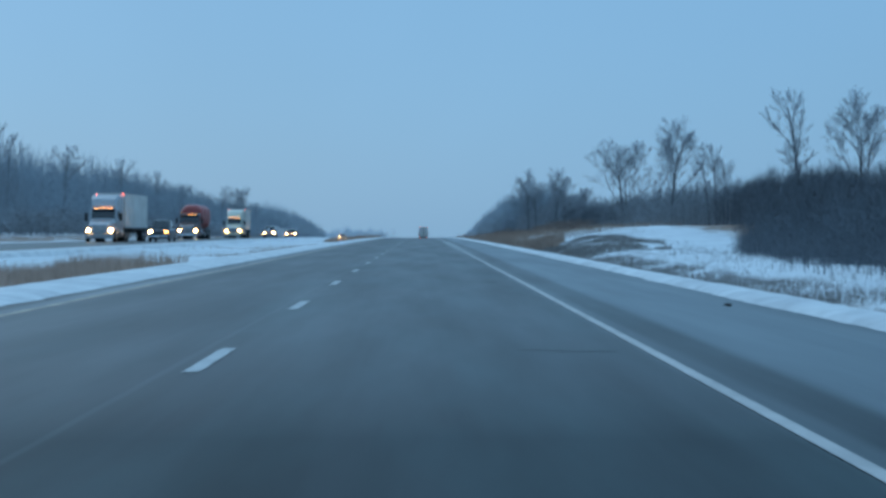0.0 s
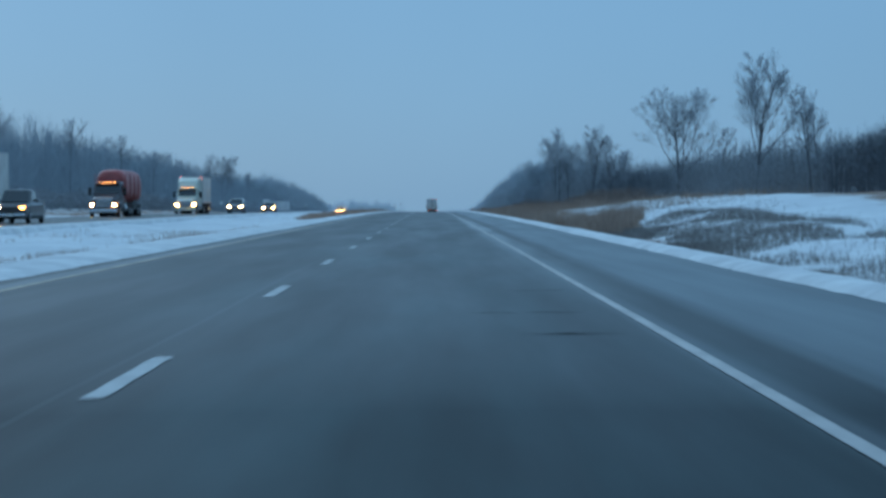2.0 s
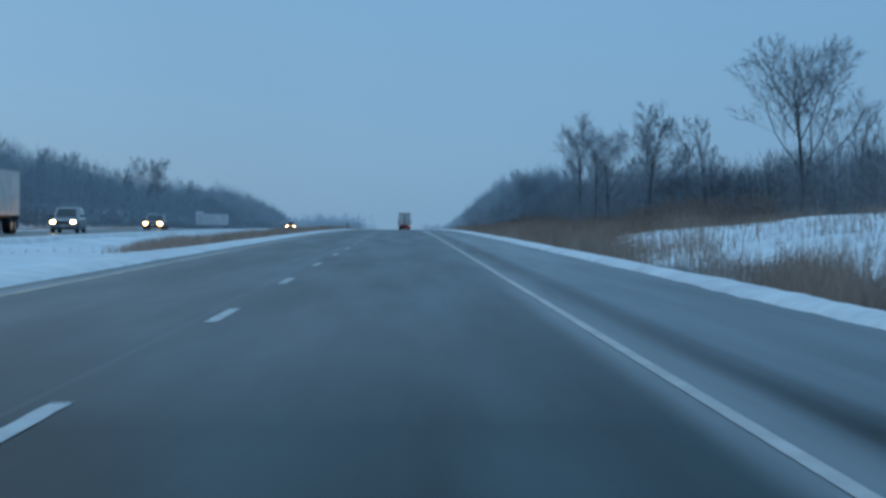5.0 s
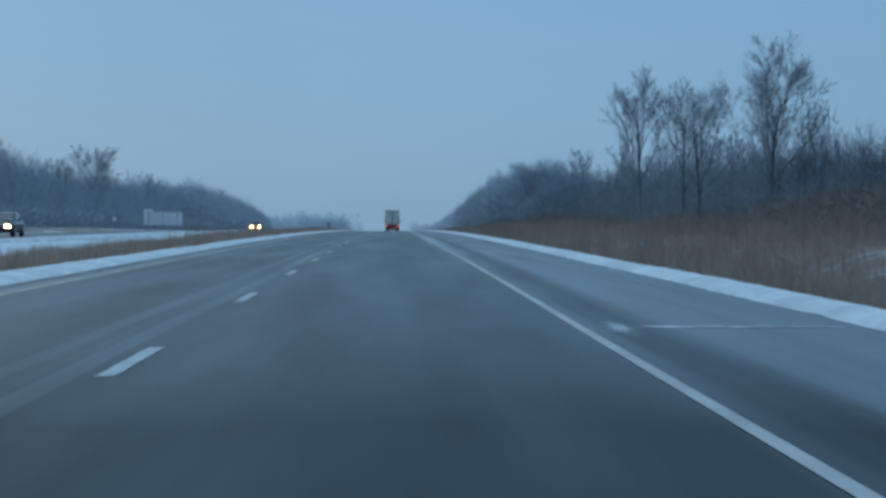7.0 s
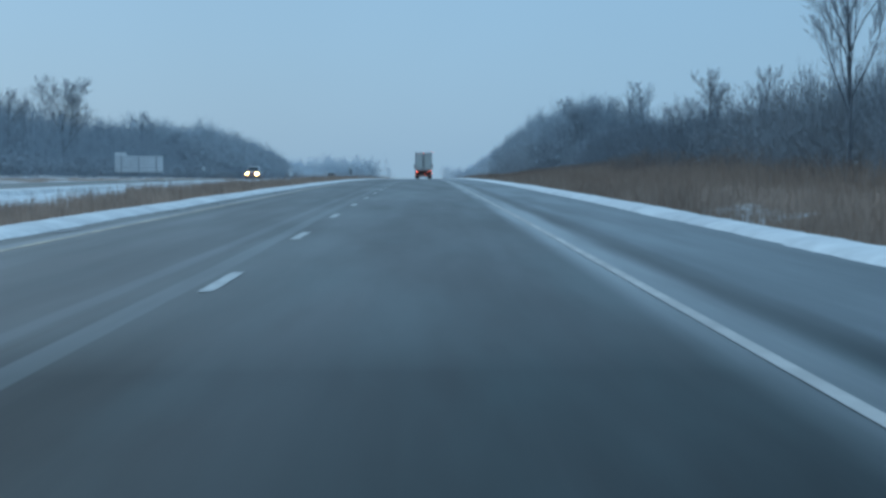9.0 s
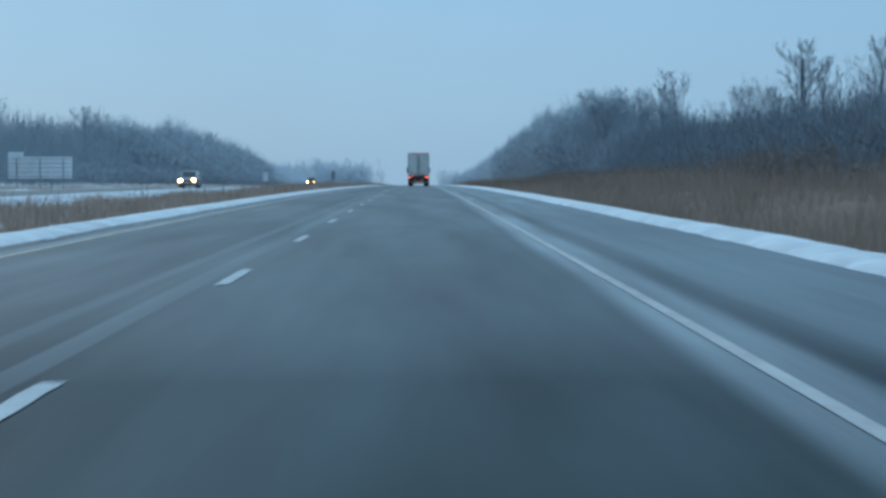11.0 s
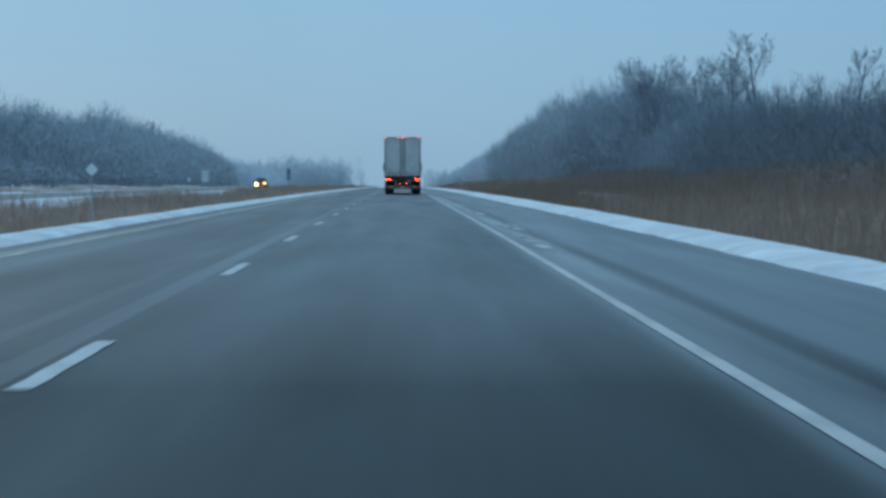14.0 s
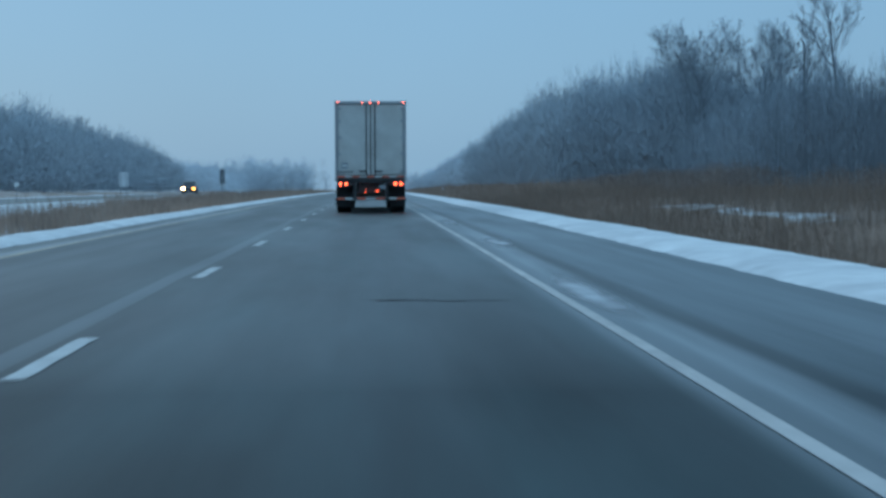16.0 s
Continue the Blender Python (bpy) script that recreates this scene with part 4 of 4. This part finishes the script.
    tyre = part("wheel", bm, M_BLACK, parent)
    bm = bmesh.new()
    rod(bm, (x - side * 0.05, y, r), (x + side * 0.012, y, r), r * 0.56, 16)
    rod(bm, (x, y, r), (x + side * 0.05, y, r), r * 0.2, 10)
    part("rim", bm, M_ALLOY, tyre)
    return tyre


def disc(parent, name, x, y0, y1, z, r, mat, label="", n=12):
    return part(name, rodm((x, y0, z), (x, y1, z), r, n), mat, parent, label)


def tractor(t, paint, high=True):
    """The towing unit: its nose at y = 0, facing -y."""
    bm = bmesh.new()
    rings = []
    for y, hw, z0, z1 in ((0.12, 0.86, 0.55, 1.45), (0.5, 0.92, 0.55, 1.62), (1.3, 1.0, 0.6, 1.78), (2.0, 1.06, 0.6, 1.88)):
        rings.append([(-hw, y, z0), (hw, y, z0), (hw, y, z1 - 0.18), (hw - 0.14, y, z1), (-hw + 0.14, y, z1), (-hw, y, z1 - 0.18)])
    part("hood", loft(bm, rings), paint, t)
    bm = bmesh.new()
    rings = []
    for y, hw, z0, z1 in ((2.0, 1.10, 0.75, 1.9), (2.45, 1.10, 0.75, 2.72), (2.6, 1.10, 0.75, 2.85), (3.7, 1.12, 0.75, 2.95)):
        rings.append([(-hw, y, z0), (hw, y, z0), (hw, y, z1 - 0.12), (hw - 0.12, y, z1), (-hw + 0.12, y, z1), (-hw, y, z1 - 0.12)])
    part("cab", loft(bm, rings), paint, t)
    if high:
        bm = bmesh.new()
        rings = []
        for y, hw, z1 in ((2.55, 0.95, 2.95), (3.0, 1.05, 3.55), (3.7, 1.15, 3.9), (5.4, 1.18, 3.95)):
            rings.append([(-hw, y, 0.8 if y > 3.6 else 2.84), (hw, y, 0.8 if y > 3.6 else 2.84), (hw, y, z1 - 0.15), (hw - 0.15, y, z1), (-hw + 0.15, y, z1), (-hw, y, z1 - 0.15)])
        part("sleeper", loft(bm, rings), paint, t)
    bm = bmesh.new()
    vs = [bm.verts.new(p) for p in ((-0.98, 2.05, 1.93), (0.98, 2.05, 1.93), (0.92, 2.41, 2.66), (-0.92, 2.41, 2.66), (-0.98, 2.02, 1.95), (0.98, 2.02, 1.95), (0.92, 2.38, 2.68), (-0.92, 2.38, 2.68))]
    for q in ((4, 5, 6, 7), (0, 3, 2, 1), (0, 1, 5, 4), (1, 2, 6, 5), (2, 3, 7, 6), (3, 0, 4, 7)):
        bm.faces.new([vs[i] for i in q])
    part("windshield", bm, M_GLASS, t)
    for s in (-1, 1):
        part("side_window", boxm(s * 1.11 - 0.02, s * 1.11 + 0.02, 2.6, 3.4, 1.95, 2.6, 0.015), M_GLASS, t)
        part("fender", boxm(s * 1.04 - 0.2, s * 1.04 + 0.2, 0.45, 1.85, 0.92, 1.22, 0.11), paint, t)
        part("headlight", boxm(s * 0.90 - 0.12, s * 0.90 + 0.12, 0.02, 0.2, 0.87, 1.06, 0.05), M_HEAD, t, "lit headlight")
        mir = part("mirror", boxm(s * 1.42 - 0.12, s * 1.42 + 0.12, 2.2, 2.3, 1.75, 2.4, 0.04), M_BLACK, t)
        part("mirror_arm", rodm((s * 1.1, 2.35, 2.3), (s * 1.42, 2.25, 2.3), 0.02), M_CHASSIS, mir)
        part("fuel_tank", rodm((s * 0.95, 3.3, 0.72), (s * 0.95, 5.0, 0.72), 0.33, 16), M_ALLOY, t)
        part("exhaust_stack", rodm((s * 0.95, 5.5, 1.0), (s * 0.95, 5.5, 3.6 if high else 3.2), 0.075, 10), M_CHROME, t)
        wheel(t, s * 1.22, 1.15, 0.51, 0.29, s)
        for y in (6.1, 7.45):
            wheel(t, s * 1.26, y, 0.51, 0.58, s)
        part("mud_flap", boxm(s * 0.98 - 0.3, s * 0.98 + 0.3, 8.1, 8.13, 0.25, 0.95), M_BLACK, t)
    grille = part("grille", boxm(-0.62, 0.62, 0.05, 0.14, 0.75, 1.40, 0.03), M_CHROME, t)
    for i in range(7):
        part("grille_bar", boxm(-0.56, 0.56, 0.03, 0.06, 0.80 + i * 0.085, 0.84 + i * 0.085), M_CHASSIS, grille)
    part("bumper", boxm(-1.16, 1.16, -0.06, 0.16, 0.32, 0.66, 0.06), M_CHROME if not high else paint, t)
    part("visor", boxm(-1.0, 1.0, 2.14, 2.42, 2.68, 2.78, 0.03), paint, t)
    for i in range(5):
        disc(t, "marker_light", -0.62 + 0.31 * i, 2.08, 2.18, 2.80, 0.032, M_AMBER, "lit amber marker light", 8)
    part("chassis", boxm(-0.45, 0.45, 1.5, 8.1, 0.62, 0.86, 0.02), M_CHASSIS, t)
    part("fifth_wheel", boxm(-0.5, 0.5, 6.2, 7.3, 0.95, 1.1, 0.04), M_CHASSIS, t)


def box_trailer(t, y0, length, paint=None):
    """A box trailer from y0 to its rear doors."""
    paint = paint or M_TRAILER
    y1 = y0 + length
    body = part("trailer_body", boxm(-1.29, 1.29, y0, y1, 1.22, 4.08, 0.03), paint, t)
    n = int(length / 1.2)
    for i in range(n):
        y = y0 + 0.5 + i * (length - 1.0) / (n - 1)
        for s in (-1, 1):
            part("side_post", boxm(s * 1.298 - 0.008, s * 1.298 + 0.008, y - 0.03, y + 0.03, 1.3, 4.0), paint, body)
    for s in (-1, 1):
        part("top_rail", boxm(s * 1.295 - 0.02, s * 1.295 + 0.02, y0, y1, 4.0, 4.10), M_ALLOY, body)
        part("bottom_rail", boxm(s * 1.295 - 0.02, s * 1.295 + 0.02, y0, y1, 1.16, 1.28), M_ALLOY, body)
        disc(t, "marker_light", s * 1.12, y0 - 0.05, y0, 4.0, 0.045, M_MARK, "lit red marker light", 8)
        part("landing_leg", boxm(s * 0.7 - 0.06, s * 0.7 + 0.06, y0 + 2.6, y0 + 2.75, 0.25, 1.2), M_CHASSIS, t)
        for dy in (-1.35, -2.65):
            wheel(t, s * 1.27, y1 + dy, 0.51, 0.56, s)
        part("mud_flap", boxm(s * 0.98 - 0.29, s * 0.98 + 0.29, y1 - 0.62, y1 - 0.60, 0.22, 1.0), M_BLACK, t)
        # doors
        door = part("rear_door", boxm(min(s * 0.02, s * 1.19), max(s * 0.02, s * 1.19), y1 + 0.003, y1 + 0.045, 1.40, 3.93, 0.012), paint, t)
        for dx in (0.155,):
            part("lock_rod", rodm((s * dx, y1 + 0.075, 1.36), (s * dx, y1 + 0.075, 3.98), 0.021), M_CHASSIS, door)
        part("lock_handle", boxm(s * 0.30 - 0.13, s * 0.30 + 0.13, y1 + 0.06, y1 + 0.10, 1.50, 1.55, 0.01), M_CHASSIS, door)
        for z in (1.55, 2.15, 2.75, 3.35, 3.8):
            part("hinge", boxm(s * 1.17 - 0.08, s * 1.17 + 0.08, y1 + 0.045, y1 + 0.075, z - 0.04, z + 0.04, 0.008), M_ALLOY, door)
        part("door_seal", boxm(s * 1.195 - 0.006, s * 1.195 + 0.006, y1 + 0.002, y1 + 0.05, 1.38, 3.95), M_BLACK, door)
        part("corner_post", boxm(s * 1.25 - 0.05, s * 1.25 + 0.05, y1, y1 + 0.06, 1.22, 4.08, 0.01), M_ALLOY, t)
        for dx in (0.90, 1.11):
            disc(t, "tail_light", s * dx, y1 + 0.04, y1 + 0.09, 1.06, 0.046, M_TAIL, "lit red tail light")
        part("light_box", boxm(s * 1.0 - 0.24, s * 1.0 + 0.24, y1 - 0.1, y1 + 0.045, 0.95, 1.17, 0.02), M_CHASSIS, t)
        part("bumper_post", boxm(s * 0.58 - 0.05, s * 0.58 + 0.05, y1 - 0.05, y1 + 0.03, 0.55, 1.2, 0.01), M_CHASSIS, t)
    part("door_gap", boxm(-0.02, 0.02, y1 + 0.002, y1 + 0.03, 1.4, 3.93), M_BLACK, t)
    part("header", boxm(-1.20, 1.20, y1, y1 + 0.06, 3.97, 4.08, 0.01), M_ALLOY, t)
    sill = part("sill", boxm(-1.29, 1.29, y1, y1 + 0.06, 1.20, 1.36, 0.01), M_CHASSIS, t)
    for i in range(9):
        x = -1.22 + i * 0.272
        part("reflective_tape", boxm(x, x + 0.255, y1 + 0.061, y1 + 0.065, 1.30, 1.35), M_TAPE_R if i % 2 == 0 else M_TAPE_W, sill)
    for x in (-1.2, -0.3, 0.0, 0.3, 1.2):
        disc(t, "marker_light", x, y1 + 0.05, y1 + 0.09, 4.03, 0.027, M_MARK, "lit red marker light", 10)
    for x in (-0.24, 0.2):
        disc(t, "plate_light", x, y1 + 0.0, y1 + 0.04, 0.78, 0.022, M_TAIL, "small lit red lamp", 8)
    bar = part("bumper_bar", boxm(-1.25, 1.25, y1 - 0.06, y1 + 0.06, 0.46, 0.58, 0.02), M_CHASSIS, t)
    for x0, x1, m in ((-1.24, -0.95, M_TAPE_R), (-0.94, -0.68, M_TAPE_W), (-0.5, -0.18, M_TAPE_R), (-0.17, 0.17, M_TAPE_W), (0.18, 0.5, M_TAPE_R), (0.68, 0.94, M_TAPE_W), (0.95, 1.24, M_TAPE_R)):
        part("reflective_tape", boxm(x0, x1, y1 + 0.061, y1 + 0.066, 0.49, 0.56), m, bar)
    part("number_plate", boxm(-0.62, -0.32, y1 + 0.01, y1 + 0.03, 0.88, 1.02), M_POST, t)
    part("axle_frame", boxm(-0.5, 0.5, y1 - 4.2, y1 - 0.3, 0.72, 1.2, 0.03), M_CHASSIS, t)
    part("floor_frame", boxm(-1.2, 1.2, y0, y1, 1.10, 1.21), M_CHASSIS, t)
    # placard on the door
    lab = part("placard", boxm(0.84, 1.08, y1 + 0.046, y1 + 0.05, 1.62, 1.84), M_POST, t, "small grey placard")
    part("placard_bar", boxm(0.87, 1.05, y1 + 0.051, y1 + 0.053, 1.70, 1.76), M_TAPE_W, lab)
    for i in range(5):
        part("placard_bar", boxm(0.66 + i * 0.10, 0.73 + i * 0.10, y1 + 0.046, y1 + 0.05, 1.47, 1.52), M_CHASSIS, lab)


def semi(name, label, paint, length, pose_m, high=True, box_paint=None):
    t = thing(name, label, "truck", "vehicles on the highway")
    tractor(t, paint, high)
    box_trailer(t, 5.75, length, box_paint)
    t.matrix_world = pose_m
    return t


def tanker(pose_m):
    t = thing("tanker_truck", "dark tractor pulling a ribbed faded-red bulk trailer", "truck", "vehicles on the highway")
    tractor(t, M_CABDARK, False)
    bm = bmesh.new()
    n, rings = 32, []
    for i in range(61):
        y = 3.9 + i * 0.165
        f = i / 60
        k = (0.93 + 0.07 * abs(math.sin(f * math.pi * 4)) ** 0.6) * min(1, 0.86 + 2.5 * f, 0.86 + 2.5 * (1 - f))
        ring = []
        for a in range(n):
            c, s = math.cos(2 * math.pi * a / n), math.sin(2 * math.pi * a / n)
            ring.append((1.27 * k * math.copysign(abs(c) ** 0.62, c), y, 2.52 + 1.40 * k * math.copysign(abs(s) ** 0.72, s)))
        rings.append(ring)
    tank = part("tank", loft(bm, rings), M_REDTANK, t, smooth=True)
    for y in (5.2, 7.6, 10.0, 12.4):
        part("hatch", rodm((0, y, 3.8), (0, y, 4.02), 0.28, 14), M_ALLOY, tank)
        for s in (-1, 1):
            part("rib", boxm(s * 1.27 - 0.03, s * 1.27 + 0.03, y - 1.25, y - 1.17, 1.5, 3.5, 0.01), M_REDTANK, tank)
    part("tank_frame", boxm(-0.55, 0.55, 5.6, 13.8, 0.75, 1.25, 0.03), M_CHASSIS, t)
    for s in (-1, 1):
        for y in (11.3, 12.65):
            wheel(t, s * 1.26, y, 0.51, 0.56, s)
        part("side_skirt", boxm(s * 1.2 - 0.02, s * 1.2 + 0.02, 8.4, 10.5, 0.6, 1.4, 0.01), M_CHASSIS, t)
        disc(t, "tail_light", s * 1.0, 13.8, 13.86, 0.95, 0.06, M_TAIL, "lit red tail light")
    t.matrix_world = pose_m
    return t


def car(name, label, paint, pose_m, kind="suv", amber=False):
    """A car with its nose at y = 0, facing -y."""
    t = thing(name, label, "car", "vehicles on the highway")
    top = {"suv": 1.72, "sedan": 1.44, "pickup": 1.85}[kind]
    hood = {"suv": 1.02, "sedan": 0.86, "pickup": 1.12}[kind]
    ln = {"suv": 4.6, "sedan": 4.6, "pickup": 5.6}[kind]
    bm, rings = bmesh.new(), []
    for y, hw, z0, z1 in ((0.0, 0.74, 0.38, hood - 0.22), (0.18, 0.86, 0.26, hood - 0.10), (1.2, 0.92, 0.24, hood), (ln - 0.9, 0.92, 0.24, hood + 0.05), (ln - 0.1, 0.86, 0.3, hood), (ln, 0.8, 0.42, hood - 0.15)):
        rings.append([(-hw + 0.06, y, z0), (hw - 0.06, y, z0), (hw, y, z0 + 0.2), (hw, y, z1 - 0.14), (hw - 0.1, y, z1), (-hw + 0.1, y, z1), (-hw, y, z1 - 0.14), (-hw, y, z0 + 0.2)])
    part("body", loft(bm, rings), paint, t)
    y_a, y_b, y_c, y_d = {"suv": (1.15, 1.95, 3.9, 4.4), "sedan": (1.25, 2.1, 3.2, 4.0), "pickup": (1.4, 2.1, 3.3, 3.5)}[kind]
    bm, rings = bmesh.new(), []
    for y, hw, z1 in ((y_a, 0.80, hood + 0.02), (y_b, 0.70, top - 0.03), ((y_b + y_c) / 2, 0.70, top), (y_c, 0.69, top - 0.03), (y_d, 0.78, hood + 0.04)):
        rings.append([(-0.82, y, hood - 0.05), (0.82, y, hood - 0.05), (hw, y, z1 - 0.05), (hw - 0.07, y, z1), (-hw + 0.07, y, z1), (-hw, y, z1 - 0.05)])
    part("cabin", loft(bm, rings), paint, t)
    bm = bmesh.new()
    dz, dy = (top - 0.09) - (hood + 0.08), (y_b - y_a)
    vs = []
    for off in (-0.035, 0.01):
        for x, f in ((-0.70, 0.10), (0.70, 0.10), (0.60, 0.92), (-0.60, 0.92)):
            vs.append(bm.verts.new((x, y_a + dy * f + off, hood + 0.02 + (top - hood - 0.05) * f + 0.0)))
    for q in ((0, 1, 2, 3), (7, 6, 5, 4), (0, 4, 5, 1), (1, 5, 6, 2), (2, 6, 7, 3), (3, 7, 4, 0)):
        bm.faces.new([vs[i] for i in q])
    part("windshield", bm, M_GLASS, t)
    for s in (-1, 1):
        bm = bmesh.new()
        vs = []
        for off in (0.0, 0.03):
            for y, z, x in ((y_a + 0.45, hood + 0.06, 0.80), (y_c + 0.15, hood + 0.06, 0.80), (y_c - 0.05, top - 0.12, 0.715), (y_b + 0.08, top - 0.12, 0.715)):
                vs.append(bm.verts.new((s * (x + off), y, z)))
        for q in ((0, 1, 2, 3), (7, 6, 5, 4), (0, 4, 5, 1), (1, 5, 6, 2), (2, 6, 7, 3), (3, 7, 4, 0)):
            bm.faces.new([vs[i] for i in q])
        part("side_window", bm, M_GLASS, t)
        part("headlight", boxm(s * 0.66 - 0.14, s * 0.66 + 0.14, -0.03, 0.14, hood - 0.34, hood - 0.18, 0.03), M_AMBER if amber and s > 0 else M_HEAD, t, "lit headlight")
        part("fog_light", rodm((s * 0.62, -0.03, 0.48), (s * 0.62, 0.08, 0.48), 0.06, 10), M_HEAD if kind == "suv" else M_CHASSIS, t)
        part("mirror", boxm(s * 1.0 - 0.09, s * 1.0 + 0.09, y_a + 0.5, y_a + 0.62, hood + 0.05, hood + 0.2, 0.03), M_BLACK, t)
        part("tail_light", boxm(s * 0.74 - 0.08, s * 0.74 + 0.08, ln - 0.04, ln + 0.02, hood - 0.3, hood - 0.05, 0.02), M_TAPE_R, t)
        for y in (0.88, ln - 0.95):
            wheel(t, s * 0.93, y, 0.36, 0.24, s)
    part("grille", boxm(-0.46, 0.46, -0.025, 0.1, hood - 0.38, hood - 0.2, 0.02), M_CHASSIS, t)
    part("bumper", boxm(-0.82, 0.82, -0.06, 0.12, 0.36, 0.56, 0.05), paint if kind != "pickup" else M_CHROME, t)
    part("number_plate", boxm(-0.16, 0.16, -0.075, -0.06, 0.42, 0.54), M_TAPE_W, t)
    if kind == "pickup":
        part("cargo_bed", boxm(-0.86, 0.86, 3.55, 5.55, hood - 0.02, hood + 0.16, 0.03), paint, t)
    t.matrix_world = pose_m
    return t


semi("semi_truck", "grey-white box trailer with lit red tail lights, ahead in the lane", M_CABWHITE, 15.6, on_road(0.15, 629.0 + 21.4, 180))
semi("semi_truck", "grey semi truck with lit headlights and a white box trailer", M_CABGREY, 14.0, on_road(-26.3, 169))
tanker(on_road(-26.4, 233))
semi("semi_truck", "white truck, headlight glow tinted into its paint, with bright headlights and a short white box", M_CABGLOW, 8.0, on_road(-26.3, 288), True)
car("pickup", "dark pickup with lit headlights on the wet road", M_CARDARK, on_road(-22.4, 176), "pickup", True)
car("car", "silver car with lit headlights on the wet road", M_CARSILVER, on_road(-22.4, 303), "suv")
car("car", "dark car with lit headlights on the wet road", M_CARDARK, on_road(-22.4, 352), "sedan")
car("car", "silver car with lit headlights on the wet road", M_CARSILVER, on_road(-22.4, 577), "suv")
car("car", "dark car with warm lit headlights on the wet road", M_CARDARK, on_road(-22.4, 813), "suv", True)
car("car", "dark car with warm lit headlights far down the road", M_CARDARK, on_road(-22.4, 1600), "suv")


# ---- signs and markers ----
def sign_back(x, y, z0, z1, w, posts, mat, label, tab=False):
    t = thing("road_sign", label, "road sign", "signs along the highway")
    g = 0.0
    panel = part("panel", boxm(-w / 2, w / 2, -0.02, 0.02, z0, z1, 0.015), mat, t)
    for i in range(int((z1 - z0) / 0.45)):
        z = z0 + 0.2 + i * 0.45
        part("stiffener", boxm(-w / 2 + 0.05, w / 2 - 0.05, -0.06, -0.022, z, z + 0.05), M_POST, panel)
    if tab:
        part("tab", boxm(-w / 2, -w / 2 + 1.6, -0.02, 0.02, z1 + 0.02, z1 + 0.5, 0.01), mat, t)
    for px in posts:
        part("post", boxm(px - 0.05, px + 0.05, -0.16, -0.065, g - 0.3, z1 - 0.1, 0.01), M_POST, t)
    t.location = (x, y, float(land(x, y)))
    return t


sign_back(-39.0, 590, 0.95, 3.2, 6.6, (-2.4, 0.0, 2.4), M_SIGNBACK, "back of a wide aluminium guide sign with a small tab", True)
sign_back(-17.0, 796, 1.5, 3.2, 0.55, (0.0,), M_SIGNDARK, "dark back of a narrow upright sign on a post")
sign_back(-34.5, 848, 1.2, 3.2, 1.3, (-0.4, 0.4), M_SIGNBACK, "pale aluminium back of a small sign")
sign_back(-34.0, 1040, 1.4, 3.6, 1.5, (-0.4, 0.4), M_SIGNBACK, "pale aluminium back of a small sign")


sign_back(-15.5, 805, 0.25, 0.95, 1.2, (-0.4, 0.4), M_CARDS, "low white panel sign in the median grass")
sign_back(-17.8, 1000, 2.3, 3.5, 0.75, (0.0,), M_SIGNBACK, "pale aluminium back of a sign on a tall post")


def marker(x, y, z, size, label):
    t = thing("delineator_post", label, "road marker", "delineators along the median")
    g = 0.0
    part("post", boxm(-0.02, 0.02, -0.012, 0.012, g - 0.3, z + size * 0.3, 0.005), M_POST, t)
    bm = bmesh.new()
    box(bm, -size / 2, size / 2, -0.03, -0.017, -size / 2, size / 2, 0.005)
    bmesh.ops.rotate(bm, verts=bm.verts, cent=(0, 0, 0), matrix=Matrix.Rotation(radians(45), 3, "Y"))
    bmesh.ops.translate(bm, verts=bm.verts, vec=(0, 0, z))
    part("reflector", bm, M_CARDS, t, "white diamond reflector plate")
    t.location = (x, y, float(land(x, y)))


for x, y, z in ((-18.6, 374, 1.15), (-8.0, 535, 1.4), (-18.6, 250, 1.2), (-18.6, 480, 1.2), (-18.6, 664, 1.2), (11.0, 861, 1.35)):
    marker(x, y, z, 0.24, "slim post with a white diamond reflector in the snow")
